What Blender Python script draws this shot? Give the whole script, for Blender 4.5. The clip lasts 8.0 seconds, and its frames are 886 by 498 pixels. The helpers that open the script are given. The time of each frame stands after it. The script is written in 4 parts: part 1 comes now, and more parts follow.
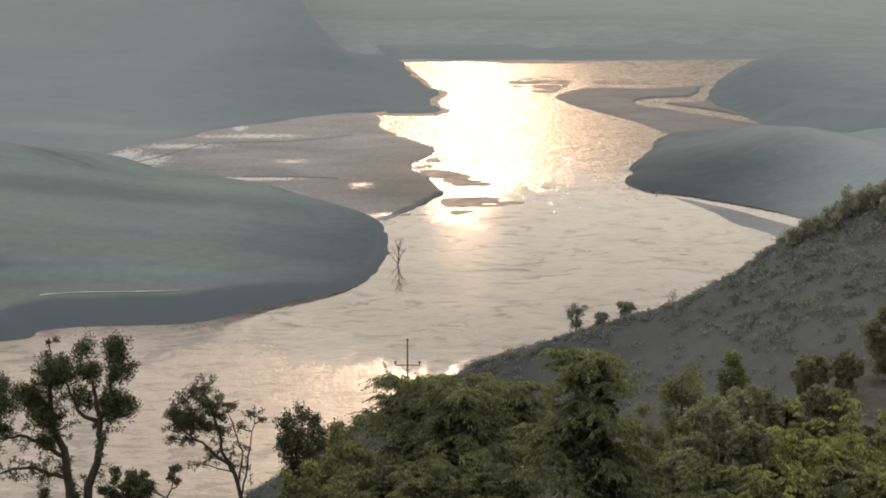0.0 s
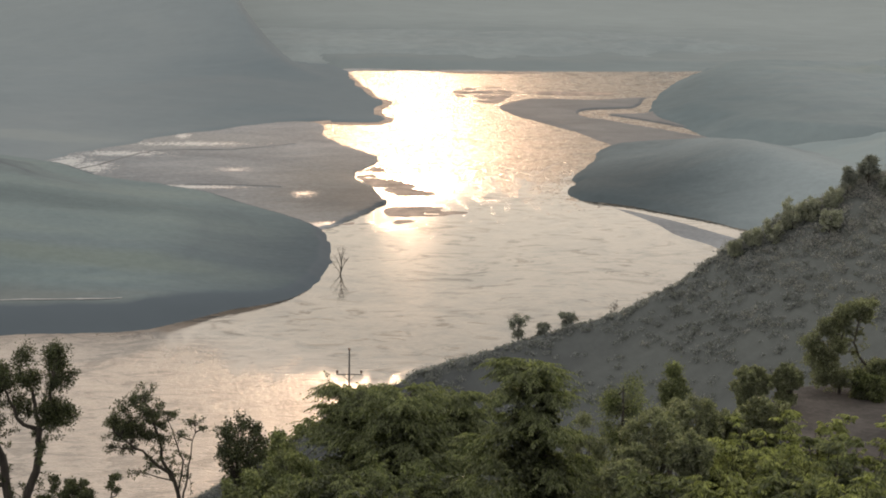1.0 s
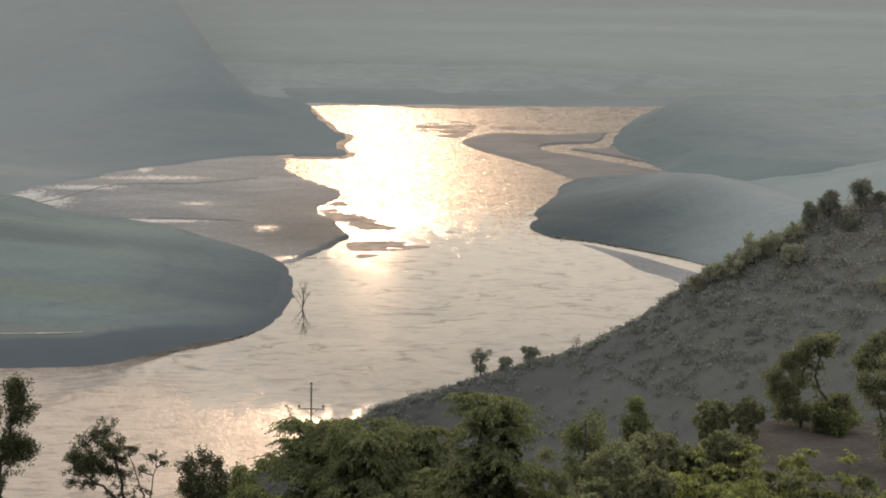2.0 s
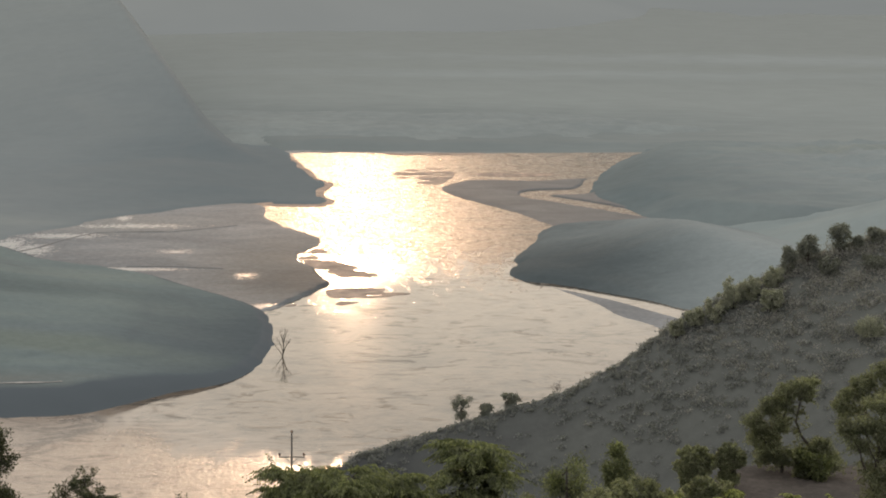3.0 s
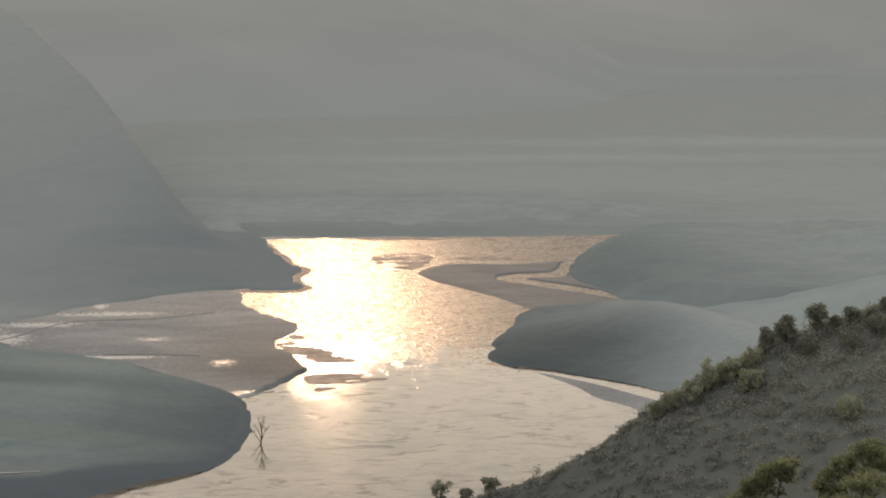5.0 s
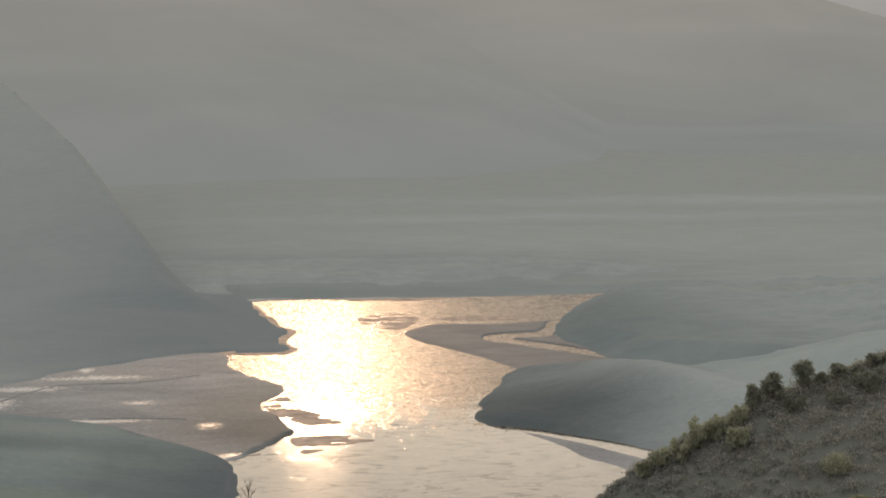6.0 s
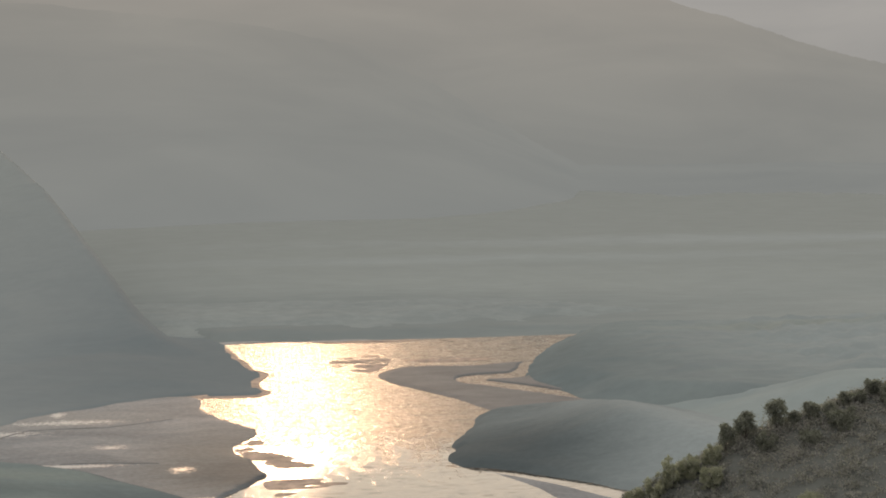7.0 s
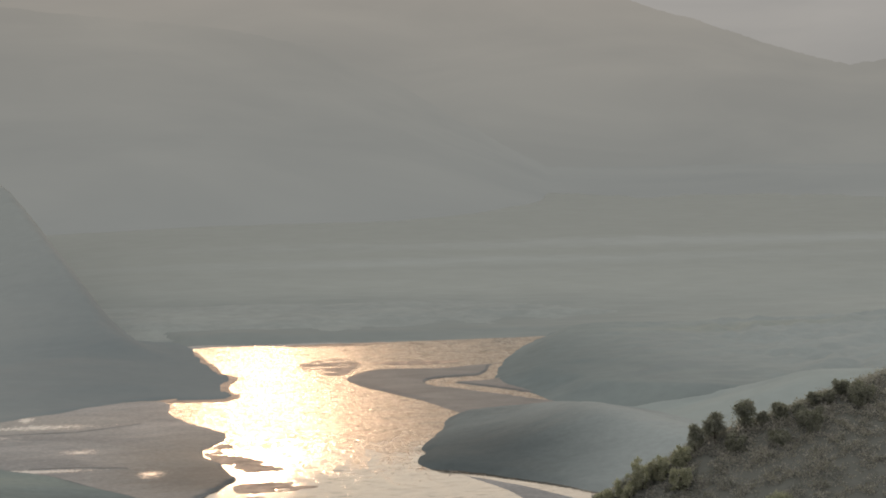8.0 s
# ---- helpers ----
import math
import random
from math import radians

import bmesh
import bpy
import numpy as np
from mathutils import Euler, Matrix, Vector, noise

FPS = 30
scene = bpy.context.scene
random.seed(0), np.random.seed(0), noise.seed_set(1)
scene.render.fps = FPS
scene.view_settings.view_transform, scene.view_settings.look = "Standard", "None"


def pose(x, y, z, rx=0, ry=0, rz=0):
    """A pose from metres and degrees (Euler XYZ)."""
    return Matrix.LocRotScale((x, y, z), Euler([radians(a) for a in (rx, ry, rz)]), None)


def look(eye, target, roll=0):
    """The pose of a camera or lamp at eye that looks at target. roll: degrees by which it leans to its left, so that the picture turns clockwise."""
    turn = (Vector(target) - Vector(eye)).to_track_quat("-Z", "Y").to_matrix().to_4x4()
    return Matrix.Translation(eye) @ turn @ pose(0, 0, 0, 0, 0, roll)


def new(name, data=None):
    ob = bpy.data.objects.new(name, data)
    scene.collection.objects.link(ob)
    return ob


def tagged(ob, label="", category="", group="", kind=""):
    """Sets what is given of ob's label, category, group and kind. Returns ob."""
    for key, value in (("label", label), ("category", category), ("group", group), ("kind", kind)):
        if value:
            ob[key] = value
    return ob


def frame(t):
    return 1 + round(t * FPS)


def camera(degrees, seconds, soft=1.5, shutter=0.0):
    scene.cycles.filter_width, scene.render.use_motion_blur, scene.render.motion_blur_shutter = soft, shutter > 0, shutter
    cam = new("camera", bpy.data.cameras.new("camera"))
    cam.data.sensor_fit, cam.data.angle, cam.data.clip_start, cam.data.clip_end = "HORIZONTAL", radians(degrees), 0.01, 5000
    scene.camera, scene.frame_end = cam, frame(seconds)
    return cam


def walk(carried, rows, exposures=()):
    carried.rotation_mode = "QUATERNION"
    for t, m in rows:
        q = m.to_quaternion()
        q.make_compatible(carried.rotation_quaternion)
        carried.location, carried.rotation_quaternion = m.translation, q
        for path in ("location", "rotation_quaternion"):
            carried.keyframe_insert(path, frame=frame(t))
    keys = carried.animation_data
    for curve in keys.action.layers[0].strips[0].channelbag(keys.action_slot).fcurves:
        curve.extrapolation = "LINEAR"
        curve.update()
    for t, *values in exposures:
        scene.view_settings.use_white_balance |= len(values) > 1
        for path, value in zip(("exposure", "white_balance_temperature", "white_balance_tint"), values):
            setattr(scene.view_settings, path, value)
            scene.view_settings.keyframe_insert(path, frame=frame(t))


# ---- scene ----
# Camera: a hand-held long lens on the hillside, turning where it stands.
EYE = (0, 0, 150)


def aim(pitch, yaw, roll):
    return pose(*EYE, pitch, 0, yaw) @ pose(0, 0, 0, 0, 0, roll)


cam = camera(25.25, 8.0, soft=1.85)
PATH = [
    (0.0, aim(78.046, -0.000, -0.000)),
    (0.5, aim(78.126, -0.871, 0.340)),
    (1.0, aim(78.334, -1.694, 0.752)),
    (1.5, aim(78.736, -2.333, 0.969)),
    (3.0, aim(80.708, -3.361, 0.783)),
    (3.5, aim(81.234, -3.562, 0.633)),
    (4.0, aim(81.757, -3.723, 0.549)),
    (4.5, aim(82.393, -3.880, 0.357)),
    (4.7, aim(82.678, -3.929, 0.308)),
    (6.0, aim(84.906, -4.429, -0.285)),
    (6.5, aim(85.631, -4.807, -0.504)),
    (7.0, aim(86.104, -5.251, -0.648)),
    (7.5, aim(86.278, -5.677, -0.738)),
    (8.0, aim(86.170, -6.159, -0.854)),
]
walk(cam, PATH, [(0.0, 0.17, 6350, 10), (1.5, 0.17, 6350, 10), (3.0, 0.04, 6430, 10), (6.0, 0.0, 6600, 10.5), (8.0, 0.0, 6600, 10.5)])

# ---- light: a low hazy sun ahead, over the far range ----
SUN_ELEVATION, SUN_AZIMUTH = 8.0, 0.7  # degrees; the azimuth clockwise from +y
world = bpy.data.worlds.new("world")
scene.world = world
world.use_nodes = True
nt = world.node_tree
sky = nt.nodes.new("ShaderNodeTexSky")
sky.sky_type, sky.sun_disc = "NISHITA", False
sky.sun_elevation, sky.sun_rotation = radians(SUN_ELEVATION), radians(SUN_AZIMUTH)
sky.air_density, sky.dust_density, sky.ozone_density = 1.0, 2.0, 1.0
haze = nt.nodes.new("ShaderNodeMix")  # thick valley haze: the sky's colour, greyed evenly all round
haze.data_type, haze.blend_type, haze.inputs[0].default_value = "RGBA", "ADD", 1.0
haze.inputs[7].default_value = (12.65, 11.8, 10.5, 1)
veil = nt.nodes.new("ShaderNodeMix")
veil.data_type, veil.blend_type, veil.inputs[0].default_value = "RGBA", "MULTIPLY", 1.0
veil.inputs[7].default_value = (0.09, 0.09, 0.09, 1)
nt.links.new(sky.outputs[0], veil.inputs[6])
nt.links.new(veil.outputs[2], haze.inputs[6])
nt.links.new(haze.outputs[2], nt.nodes["Background"].inputs[0])
nt.nodes["Background"].inputs[1].default_value = 0.1
sun = new("sun", bpy.data.lights.new("sun", "SUN"))
sun.data.energy, sun.data.angle, sun.data.color = 0.6, radians(1.5), (1.0, 0.63, 0.37)
toward = Vector((math.sin(radians(SUN_AZIMUTH)) * math.cos(radians(SUN_ELEVATION)),
                 math.cos(radians(SUN_AZIMUTH)) * math.cos(radians(SUN_ELEVATION)), math.sin(radians(SUN_ELEVATION))))
sun.matrix_world = look((0, 0, 300), Vector((0, 0, 300)) - toward)


# ---- materials ----
class Nodes:
    """A short way to wire a node material."""

    def __init__(self, name):
        self.mat = bpy.data.materials.new(name)
        self.mat.use_nodes = True
        self.tree = self.mat.node_tree
        self.tree.nodes.clear()
        self.outlet = self.add("ShaderNodeOutputMaterial")

    def add(self, kind, **inputs):
        node = self.tree.nodes.new(kind)
        for key, value in inputs.items():
            self.put(node.inputs[key.replace("_", " ")], value)
        return node

    def put(self, socket, value):
        if isinstance(value, bpy.types.NodeSocket):
            self.tree.links.new(value, socket)
        else:
            socket.default_value = value

    def place(self, scale=(1, 1, 1)):
        geo = self.add("ShaderNodeNewGeometry")
        mapping = self.add("ShaderNodeMapping")
        self.put(mapping.inputs["Vector"], geo.outputs["Position"])
        mapping.inputs["Scale"].default_value = scale
        return mapping.outputs[0]

    def noise(self, where, scale, detail=4.0, rough=0.55, warp=0.0):
        node = self.add("ShaderNodeTexNoise", Vector=where, Scale=scale, Detail=detail, Roughness=rough, Distortion=warp)
        return node.outputs["Fac"]

    def ramp(self, fac, *stops):
        node = self.add("ShaderNodeValToRGB")
        self.put(node.inputs[0], fac)
        marks = node.color_ramp.elements
        while len(marks) < len(stops):
            marks.new(0.5)
        for mark, (at, colour) in zip(marks, stops):
            mark.position = at
            mark.color = (*colour, 1) if len(colour) == 3 else colour
        return node.outputs[0]

    def mix(self, fac, a, b, how="MIX"):
        node = self.add("ShaderNodeMix")
        node.data_type, node.blend_type = "RGBA", how
        for socket, value in ((node.inputs[0], fac), (node.inputs[6], a), (node.inputs[7], b)):
            self.put(socket, (*value, 1) if isinstance(value, tuple) and len(value) == 3 else value)
        return node.outputs[2]

    def bump(self, height, strength, distance):
        return self.add("ShaderNodeBump", Height=height, Strength=strength, Distance=distance).outputs[0]

    def sums(self, how, a, b):
        node = self.add("ShaderNodeMath")
        node.operation = how
        self.put(node.inputs[0], a)
        self.put(node.inputs[1], b)
        return node.outputs[0]

    def between(self, value, lo, hi, out_lo=0.0, out_hi=1.0):
        node = self.add("ShaderNodeMapRange", Value=value)
        for key, v in (("From Min", lo), ("From Max", hi), ("To Min", out_lo), ("To Max", out_hi)):
            node.inputs[key].default_value = v
        node.interpolation_type = "SMOOTHSTEP"
        return node.outputs[0]

    def patch(self, patch, ragged):
        """How far a place lies within an uneven oval patch of the plan, 0 to 1."""
        x, y, reach_x, reach_y, soft, uneven = patch
        mapping = self.add("ShaderNodeMapping", Vector=self.add("ShaderNodeNewGeometry").outputs["Position"])
        mapping.inputs["Scale"].default_value = (1 / reach_x, 1 / reach_y, 0)
        mapping.inputs["Location"].default_value = (-x / reach_x, -y / reach_y, 0)
        away = self.add("ShaderNodeVectorMath")
        away.operation = "LENGTH"
        self.put(away.inputs[0], mapping.outputs[0])
        edge = self.sums("ADD", away.outputs["Value"], self.sums("MULTIPLY", self.sums("SUBTRACT", ragged, 0.5), uneven))
        return self.between(edge, 1 + soft, 1 - soft)

    def done(self, shader):
        self.put(self.outlet.inputs[0], shader)
        return self.mat


def earth(name, dark, mid, pale, scale, rough=0.95, relief=0.4, grain=None, stretch=(1, 1, 1), cuts=(0.35, 0.5, 0.68), wear=0.5, bank=None, gloss=0.02, covers=(), wet=()):
    """Soil, grass or scrub: colour in broad patches and in fine grain, with relief.
    covers: uneven patches of another colour, such as fields, mud and painted haze, (x, y, reach x, reach y, soft,
    uneven, colour); wet: patches of standing wet, the same without a colour."""
    n = Nodes(name)
    where = n.place(stretch)
    broad = n.noise(where, scale, 5, 0.6, 0.6)
    colour = n.ramp(broad, (cuts[0], dark), (cuts[1], mid), (cuts[2], pale))
    fine = n.noise(n.place(), grain or scale * 14, 5, 0.65)
    ragged = n.noise(n.place((0.35, 1.0, 1)), 0.07, 5, 0.6, 0.8)
    for *patch, tint in covers:
        colour = n.mix(n.patch(patch, ragged), colour, tint)
    colour = n.mix(wear, colour, n.ramp(fine, (0.3, (0.55, 0.55, 0.55)), (0.7, (1.35, 1.35, 1.35))), "MULTIPLY")
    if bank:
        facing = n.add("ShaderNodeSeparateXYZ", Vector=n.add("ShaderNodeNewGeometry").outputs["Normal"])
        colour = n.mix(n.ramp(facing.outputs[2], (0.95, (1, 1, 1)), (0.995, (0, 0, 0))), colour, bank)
    skin = n.add("ShaderNodeBsdfPrincipled", Base_Color=colour, Roughness=rough, Normal=n.bump(fine, relief, 0.6))
    skin.inputs["Specular IOR Level"].default_value = gloss
    if wet:
        streaky = n.noise(n.place((0.34, 0.26, 1)), 1.0, 6, 0.68, 1.6)
        damp = None
        for patch in wet:
            here = n.patch(patch, streaky)
            damp = here if damp is None else n.sums("MAXIMUM", damp, here)
        n.put(skin.inputs["Roughness"], n.sums("SUBTRACT", rough, n.sums("MULTIPLY", damp, rough - 0.3)))
        n.put(skin.inputs["Specular IOR Level"], n.sums("ADD", gloss, n.sums("MULTIPLY", damp, 0.33)))
    return n.done(skin.outputs[0])


def leaf_material(name, dark, light, glow=0.45, vary=0.7):
    """Leaves that let some light through, differing leaf by leaf and clump by clump."""
    n = Nodes(name)
    geo = n.add("ShaderNodeNewGeometry")
    each = n.ramp(geo.outputs["Random Per Island"], (0.0, dark), (1.0, light))
    clump = n.noise(n.place(), 0.55, 3, 0.6)
    colour = n.mix(vary, each, n.ramp(clump, (0.3, (0.5, 0.5, 0.5)), (0.72, (1.5, 1.45, 1.3))), "MULTIPLY")
    front = n.add("ShaderNodeBsdfPrincipled", Base_Color=colour, Roughness=0.5)
    front.inputs["Specular IOR Level"].default_value = 0.35
    back = n.add("ShaderNodeBsdfTranslucent", Color=n.mix(1.0, colour, (1.18, 1.24, 0.78), "MULTIPLY"))
    both = n.add("ShaderNodeMixShader", Fac=glow)
    n.put(both.inputs[1], front.outputs[0])
    n.put(both.inputs[2], back.outputs[0])
    return n.done(both.outputs[0])


def bark_material():
    n = Nodes("bark")
    rib = n.noise(n.place((6, 6, 1.2)), 2.0, 6, 0.7)
    colour = n.ramp(rib, (0.3, (0.014, 0.012, 0.01)), (0.7, (0.045, 0.038, 0.031)))
    skin = n.add("ShaderNodeBsdfPrincipled", Base_Color=colour, Roughness=0.9, Normal=n.bump(rib, 0.8, 0.03))
    return n.done(skin.outputs[0])


def water_material():
    """Silty river water: ripples at several sizes; shallow riffles up and down the stream, a calm pool with boils in the bend between them."""
    n = Nodes("river_water")
    sums, between = n.sums, n.between
    flow = n.place((1.0, 0.4, 1.0))
    streaks = n.noise(n.place((0.055, 0.022, 1)), 1.0, 5, 0.62, 1.4)
    chop = n.noise(flow, 0.8, 4, 0.6, 0.4)
    swell = n.noise(flow, 0.14, 5, 0.62, 1.0)
    fine = n.noise(n.place((1.2, 0.8, 1)), 3.5, 3, 0.6)
    split = n.add("ShaderNodeSeparateXYZ", Vector=n.add("ShaderNodeNewGeometry").outputs["Position"])
    boil = n.noise(n.place((0.06, 0.12, 1)), 1.0, 6, 0.66, 1.8)
    gust = n.noise(n.place((0.5, 0.34, 1)), 1.0, 6, 0.7, 1.2)
    along = sums("ADD", split.outputs[1], sums("MULTIPLY", sums("SUBTRACT", streaks, 0.5), 300.0))
    drift = sums("ADD", split.outputs[1], sums("MULTIPLY", sums("SUBTRACT", streaks, 0.5), 90.0))
    near = sums("ADD", drift, sums("MULTIPLY", split.outputs[0], 0.9))
    ruffled = between(along, 690, 1020, 0.0, 0.9)
    riffle = between(sums("ADD", ruffled, sums("MULTIPLY", sums("SUBTRACT", gust, 0.5), 1.8)), 0.36, 0.64)
    breeze = between(near, 560, 490, 0.0, 1.0)
    rough = sums("ADD", sums("ADD", 0.05, sums("MULTIPLY", riffle, between(gust, 0.32, 0.68, 0.2, 0.56))), sums("MULTIPLY", breeze, between(gust, 0.3, 0.7, 0.27, 0.39)))
    # Boils and eddies: streaky patches of the calm pool, with dark hill reflections painted by a lower IOR.
    eddy = n.noise(n.place((0.05, 0.085, 1)), 1.0, 7, 0.66, 2.0)
    broken = between(n.noise(n.place((0.016, 0.022, 1)), 1.0, 4, 0.6, 1.5), 0.42, 0.6)
    dimmed = sums("MULTIPLY", between(eddy, 0.47, 0.68), sums("MULTIPLY", sums("ADD", 0.6, sums("MULTIPLY", broken, 0.4)), sums("SUBTRACT", 1.0, sums("MULTIPLY", breeze, 0.75))))
    first = n.add("ShaderNodeBump", Height=swell, Strength=sums("ADD", between(riffle, 0, 1, 0.1, 0.4), sums("MULTIPLY", breeze, 0.2)), Distance=0.5)
    second = n.add("ShaderNodeBump", Height=chop, Strength=sums("ADD", between(riffle, 0, 0.5, 0.1, 0.6), sums("MULTIPLY", breeze, 0.22)), Distance=0.25)
    third = n.add("ShaderNodeBump", Height=fine, Strength=between(riffle, 0, 0.5, 0.04, 0.35), Distance=0.04)
    ripple = n.noise(n.place((0.4, 0.8, 1)), 1.0, 4, 0.6, 1.0)
    lap = n.add("ShaderNodeBump", Height=ripple, Strength=sums("MULTIPLY", breeze, 0.4), Distance=0.6)
    n.put(lap.inputs["Normal"], first.outputs[0])
    n.put(second.inputs["Normal"], lap.outputs[0])
    n.put(third.inputs["Normal"], second.outputs[0])
    boil = sums("ADD", sums("ADD", 0.05, sums("MULTIPLY", boil, 0.9)), sums("MULTIPLY", sums("SUBTRACT", streaks, 0.5), 0.6))
    # The darkest silt tone also paints in dark ripple reflections.
    colour = n.ramp(boil, (0.39, (0.02, 0.017, 0.014)), (0.49, (0.075, 0.059, 0.045)), (0.7, (0.115, 0.09, 0.068)))
    # Nearer silt painted paler to bring in the bright hazy sky.
    shoal = n.ramp(boil, (0.4, (0.17, 0.148, 0.132)), (0.48, (0.26, 0.223, 0.196)), (0.7, (0.33, 0.282, 0.246)))
    colour = n.mix(between(near, 600, 480, 0.0, 0.9), colour, shoal)
    skin = n.add("ShaderNodeBsdfPrincipled", Base_Color=colour, Roughness=rough, IOR=between(dimmed, 0, 1, 1.28, 1.11), Normal=third.outputs[0])
    return n.done(skin.outputs[0])


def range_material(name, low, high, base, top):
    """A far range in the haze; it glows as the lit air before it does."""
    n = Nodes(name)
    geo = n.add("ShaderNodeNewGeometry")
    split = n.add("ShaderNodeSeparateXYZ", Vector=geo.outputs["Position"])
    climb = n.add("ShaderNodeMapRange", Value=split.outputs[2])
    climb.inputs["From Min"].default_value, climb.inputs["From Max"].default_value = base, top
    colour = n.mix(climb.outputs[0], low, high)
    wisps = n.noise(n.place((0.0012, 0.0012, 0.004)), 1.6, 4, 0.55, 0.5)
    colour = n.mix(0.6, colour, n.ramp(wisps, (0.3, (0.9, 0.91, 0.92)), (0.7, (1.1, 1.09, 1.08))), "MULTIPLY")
    # Haze is painted as emission, its tint shifting with height.
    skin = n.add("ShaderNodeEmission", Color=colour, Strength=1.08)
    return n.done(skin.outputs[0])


def plain_material(name, colour, rough=0.6, metal=0.0):
    n = Nodes(name)
    mottle = n.noise(n.place(), 9.0, 3)
    tint = n.mix(0.5, colour, n.ramp(mottle, (0.3, (0.7, 0.7, 0.7)), (0.7, (1.2, 1.2, 1.2))), "MULTIPLY")
    return n.done(n.add("ShaderNodeBsdfPrincipled", Base_Color=tint, Roughness=rough, Metallic=metal).outputs[0])


M_WATER = water_material()
# Haze painted in: darker by the far shore, matched to the glowing range beyond.
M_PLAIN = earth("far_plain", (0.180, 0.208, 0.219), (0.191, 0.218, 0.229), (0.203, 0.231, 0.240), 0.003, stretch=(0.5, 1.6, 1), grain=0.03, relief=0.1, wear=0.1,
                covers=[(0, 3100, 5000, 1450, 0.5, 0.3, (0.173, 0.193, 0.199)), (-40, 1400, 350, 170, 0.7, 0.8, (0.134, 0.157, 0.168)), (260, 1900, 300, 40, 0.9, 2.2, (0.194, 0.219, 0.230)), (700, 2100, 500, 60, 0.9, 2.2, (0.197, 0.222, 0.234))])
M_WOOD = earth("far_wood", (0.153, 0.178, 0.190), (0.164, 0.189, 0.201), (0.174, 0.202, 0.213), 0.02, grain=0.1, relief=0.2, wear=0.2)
# Darker colour on steep faces and at the terrace's river end.
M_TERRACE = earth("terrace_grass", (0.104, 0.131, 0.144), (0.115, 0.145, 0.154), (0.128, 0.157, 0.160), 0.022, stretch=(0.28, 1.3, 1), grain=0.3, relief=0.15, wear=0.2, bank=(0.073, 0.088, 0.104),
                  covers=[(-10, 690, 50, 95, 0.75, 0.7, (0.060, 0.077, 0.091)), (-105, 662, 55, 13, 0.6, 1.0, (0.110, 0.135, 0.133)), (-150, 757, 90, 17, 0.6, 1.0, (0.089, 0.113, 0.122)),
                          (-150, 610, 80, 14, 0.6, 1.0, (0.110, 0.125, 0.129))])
M_SAND = earth("wet_sand", (0.100, 0.115, 0.134), (0.123, 0.139, 0.159), (0.158, 0.174, 0.195), 0.03, stretch=(0.6, 1.2, 1), rough=0.7, relief=0.15, gloss=0.06,
               covers=[(-12, 850, 42, 90, 0.6, 0.9, (0.091, 0.101, 0.111)), (-6, 825, 26, 30, 0.5, 0.9, (0.065, 0.073, 0.082)), (-110, 985, 50, 30, 0.5, 0.9, (0.145, 0.159, 0.173))],
               wet=[(-149, 918, 7, 17, 0.4, 6.0), (-136, 903, 8, 14, 0.4, 5.0), (-126, 945, 16, 6, 0.5, 6.0), (-104, 1003, 3, 8, 0.6, 5.0), (-88, 853, 22, 3.5, 0.5, 4.0), (-70, 902, 5, 4, 0.9, 7.0),
                    (-35, 838, 3, 5, 1.0, 8.0), (-98, 977, 18, 5, 0.7, 8.0), (-23, 766, 12, 7, 0.4, 3.0)])
M_SAND_PALE = earth("pale_trodden_sand", (0.2, 0.205, 0.215), (0.25, 0.252, 0.258), (0.3, 0.298, 0.3), 0.2, rough=0.8, relief=0.15, wear=0.4)
M_GRAVEL = earth("gravel", (0.169, 0.142, 0.126), (0.247, 0.200, 0.175), (0.351, 0.278, 0.236), 0.12, rough=0.7, gloss=0.06)
# Haze is in the colour: dark riverside toe, paler towards the right.
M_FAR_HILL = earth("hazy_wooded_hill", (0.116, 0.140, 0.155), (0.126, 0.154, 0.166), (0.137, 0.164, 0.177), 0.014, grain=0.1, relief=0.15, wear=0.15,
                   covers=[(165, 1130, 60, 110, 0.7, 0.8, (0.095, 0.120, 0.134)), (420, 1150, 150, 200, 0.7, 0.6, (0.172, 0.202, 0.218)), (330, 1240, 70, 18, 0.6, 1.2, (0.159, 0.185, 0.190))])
# Pale high ground and dark toe paint the haze thickening up the hill.
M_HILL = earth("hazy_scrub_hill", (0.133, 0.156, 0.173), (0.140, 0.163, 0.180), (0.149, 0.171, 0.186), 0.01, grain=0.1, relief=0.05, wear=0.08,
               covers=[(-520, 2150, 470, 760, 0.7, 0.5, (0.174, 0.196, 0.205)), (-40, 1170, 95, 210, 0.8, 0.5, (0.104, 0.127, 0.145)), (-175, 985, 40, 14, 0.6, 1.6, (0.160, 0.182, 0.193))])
M_MUD = earth("river_mud", (0.09, 0.096, 0.106), (0.106, 0.112, 0.122), (0.126, 0.131, 0.141), 0.04, stretch=(0.6, 1.2, 1), rough=0.7, relief=0.15, wear=0.2, gloss=0.04)
# Mist painted on as the pale far patch; the clear tip stays dark.
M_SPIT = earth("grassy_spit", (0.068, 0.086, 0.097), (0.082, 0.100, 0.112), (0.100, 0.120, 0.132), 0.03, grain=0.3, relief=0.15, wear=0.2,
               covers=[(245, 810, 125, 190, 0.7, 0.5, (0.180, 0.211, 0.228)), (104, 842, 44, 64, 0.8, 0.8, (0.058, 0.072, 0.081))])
# The whole hill gets its mist as a pale blue-grey base colour.
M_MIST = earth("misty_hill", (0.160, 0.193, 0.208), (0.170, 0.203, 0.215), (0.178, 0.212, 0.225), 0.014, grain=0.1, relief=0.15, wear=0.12)
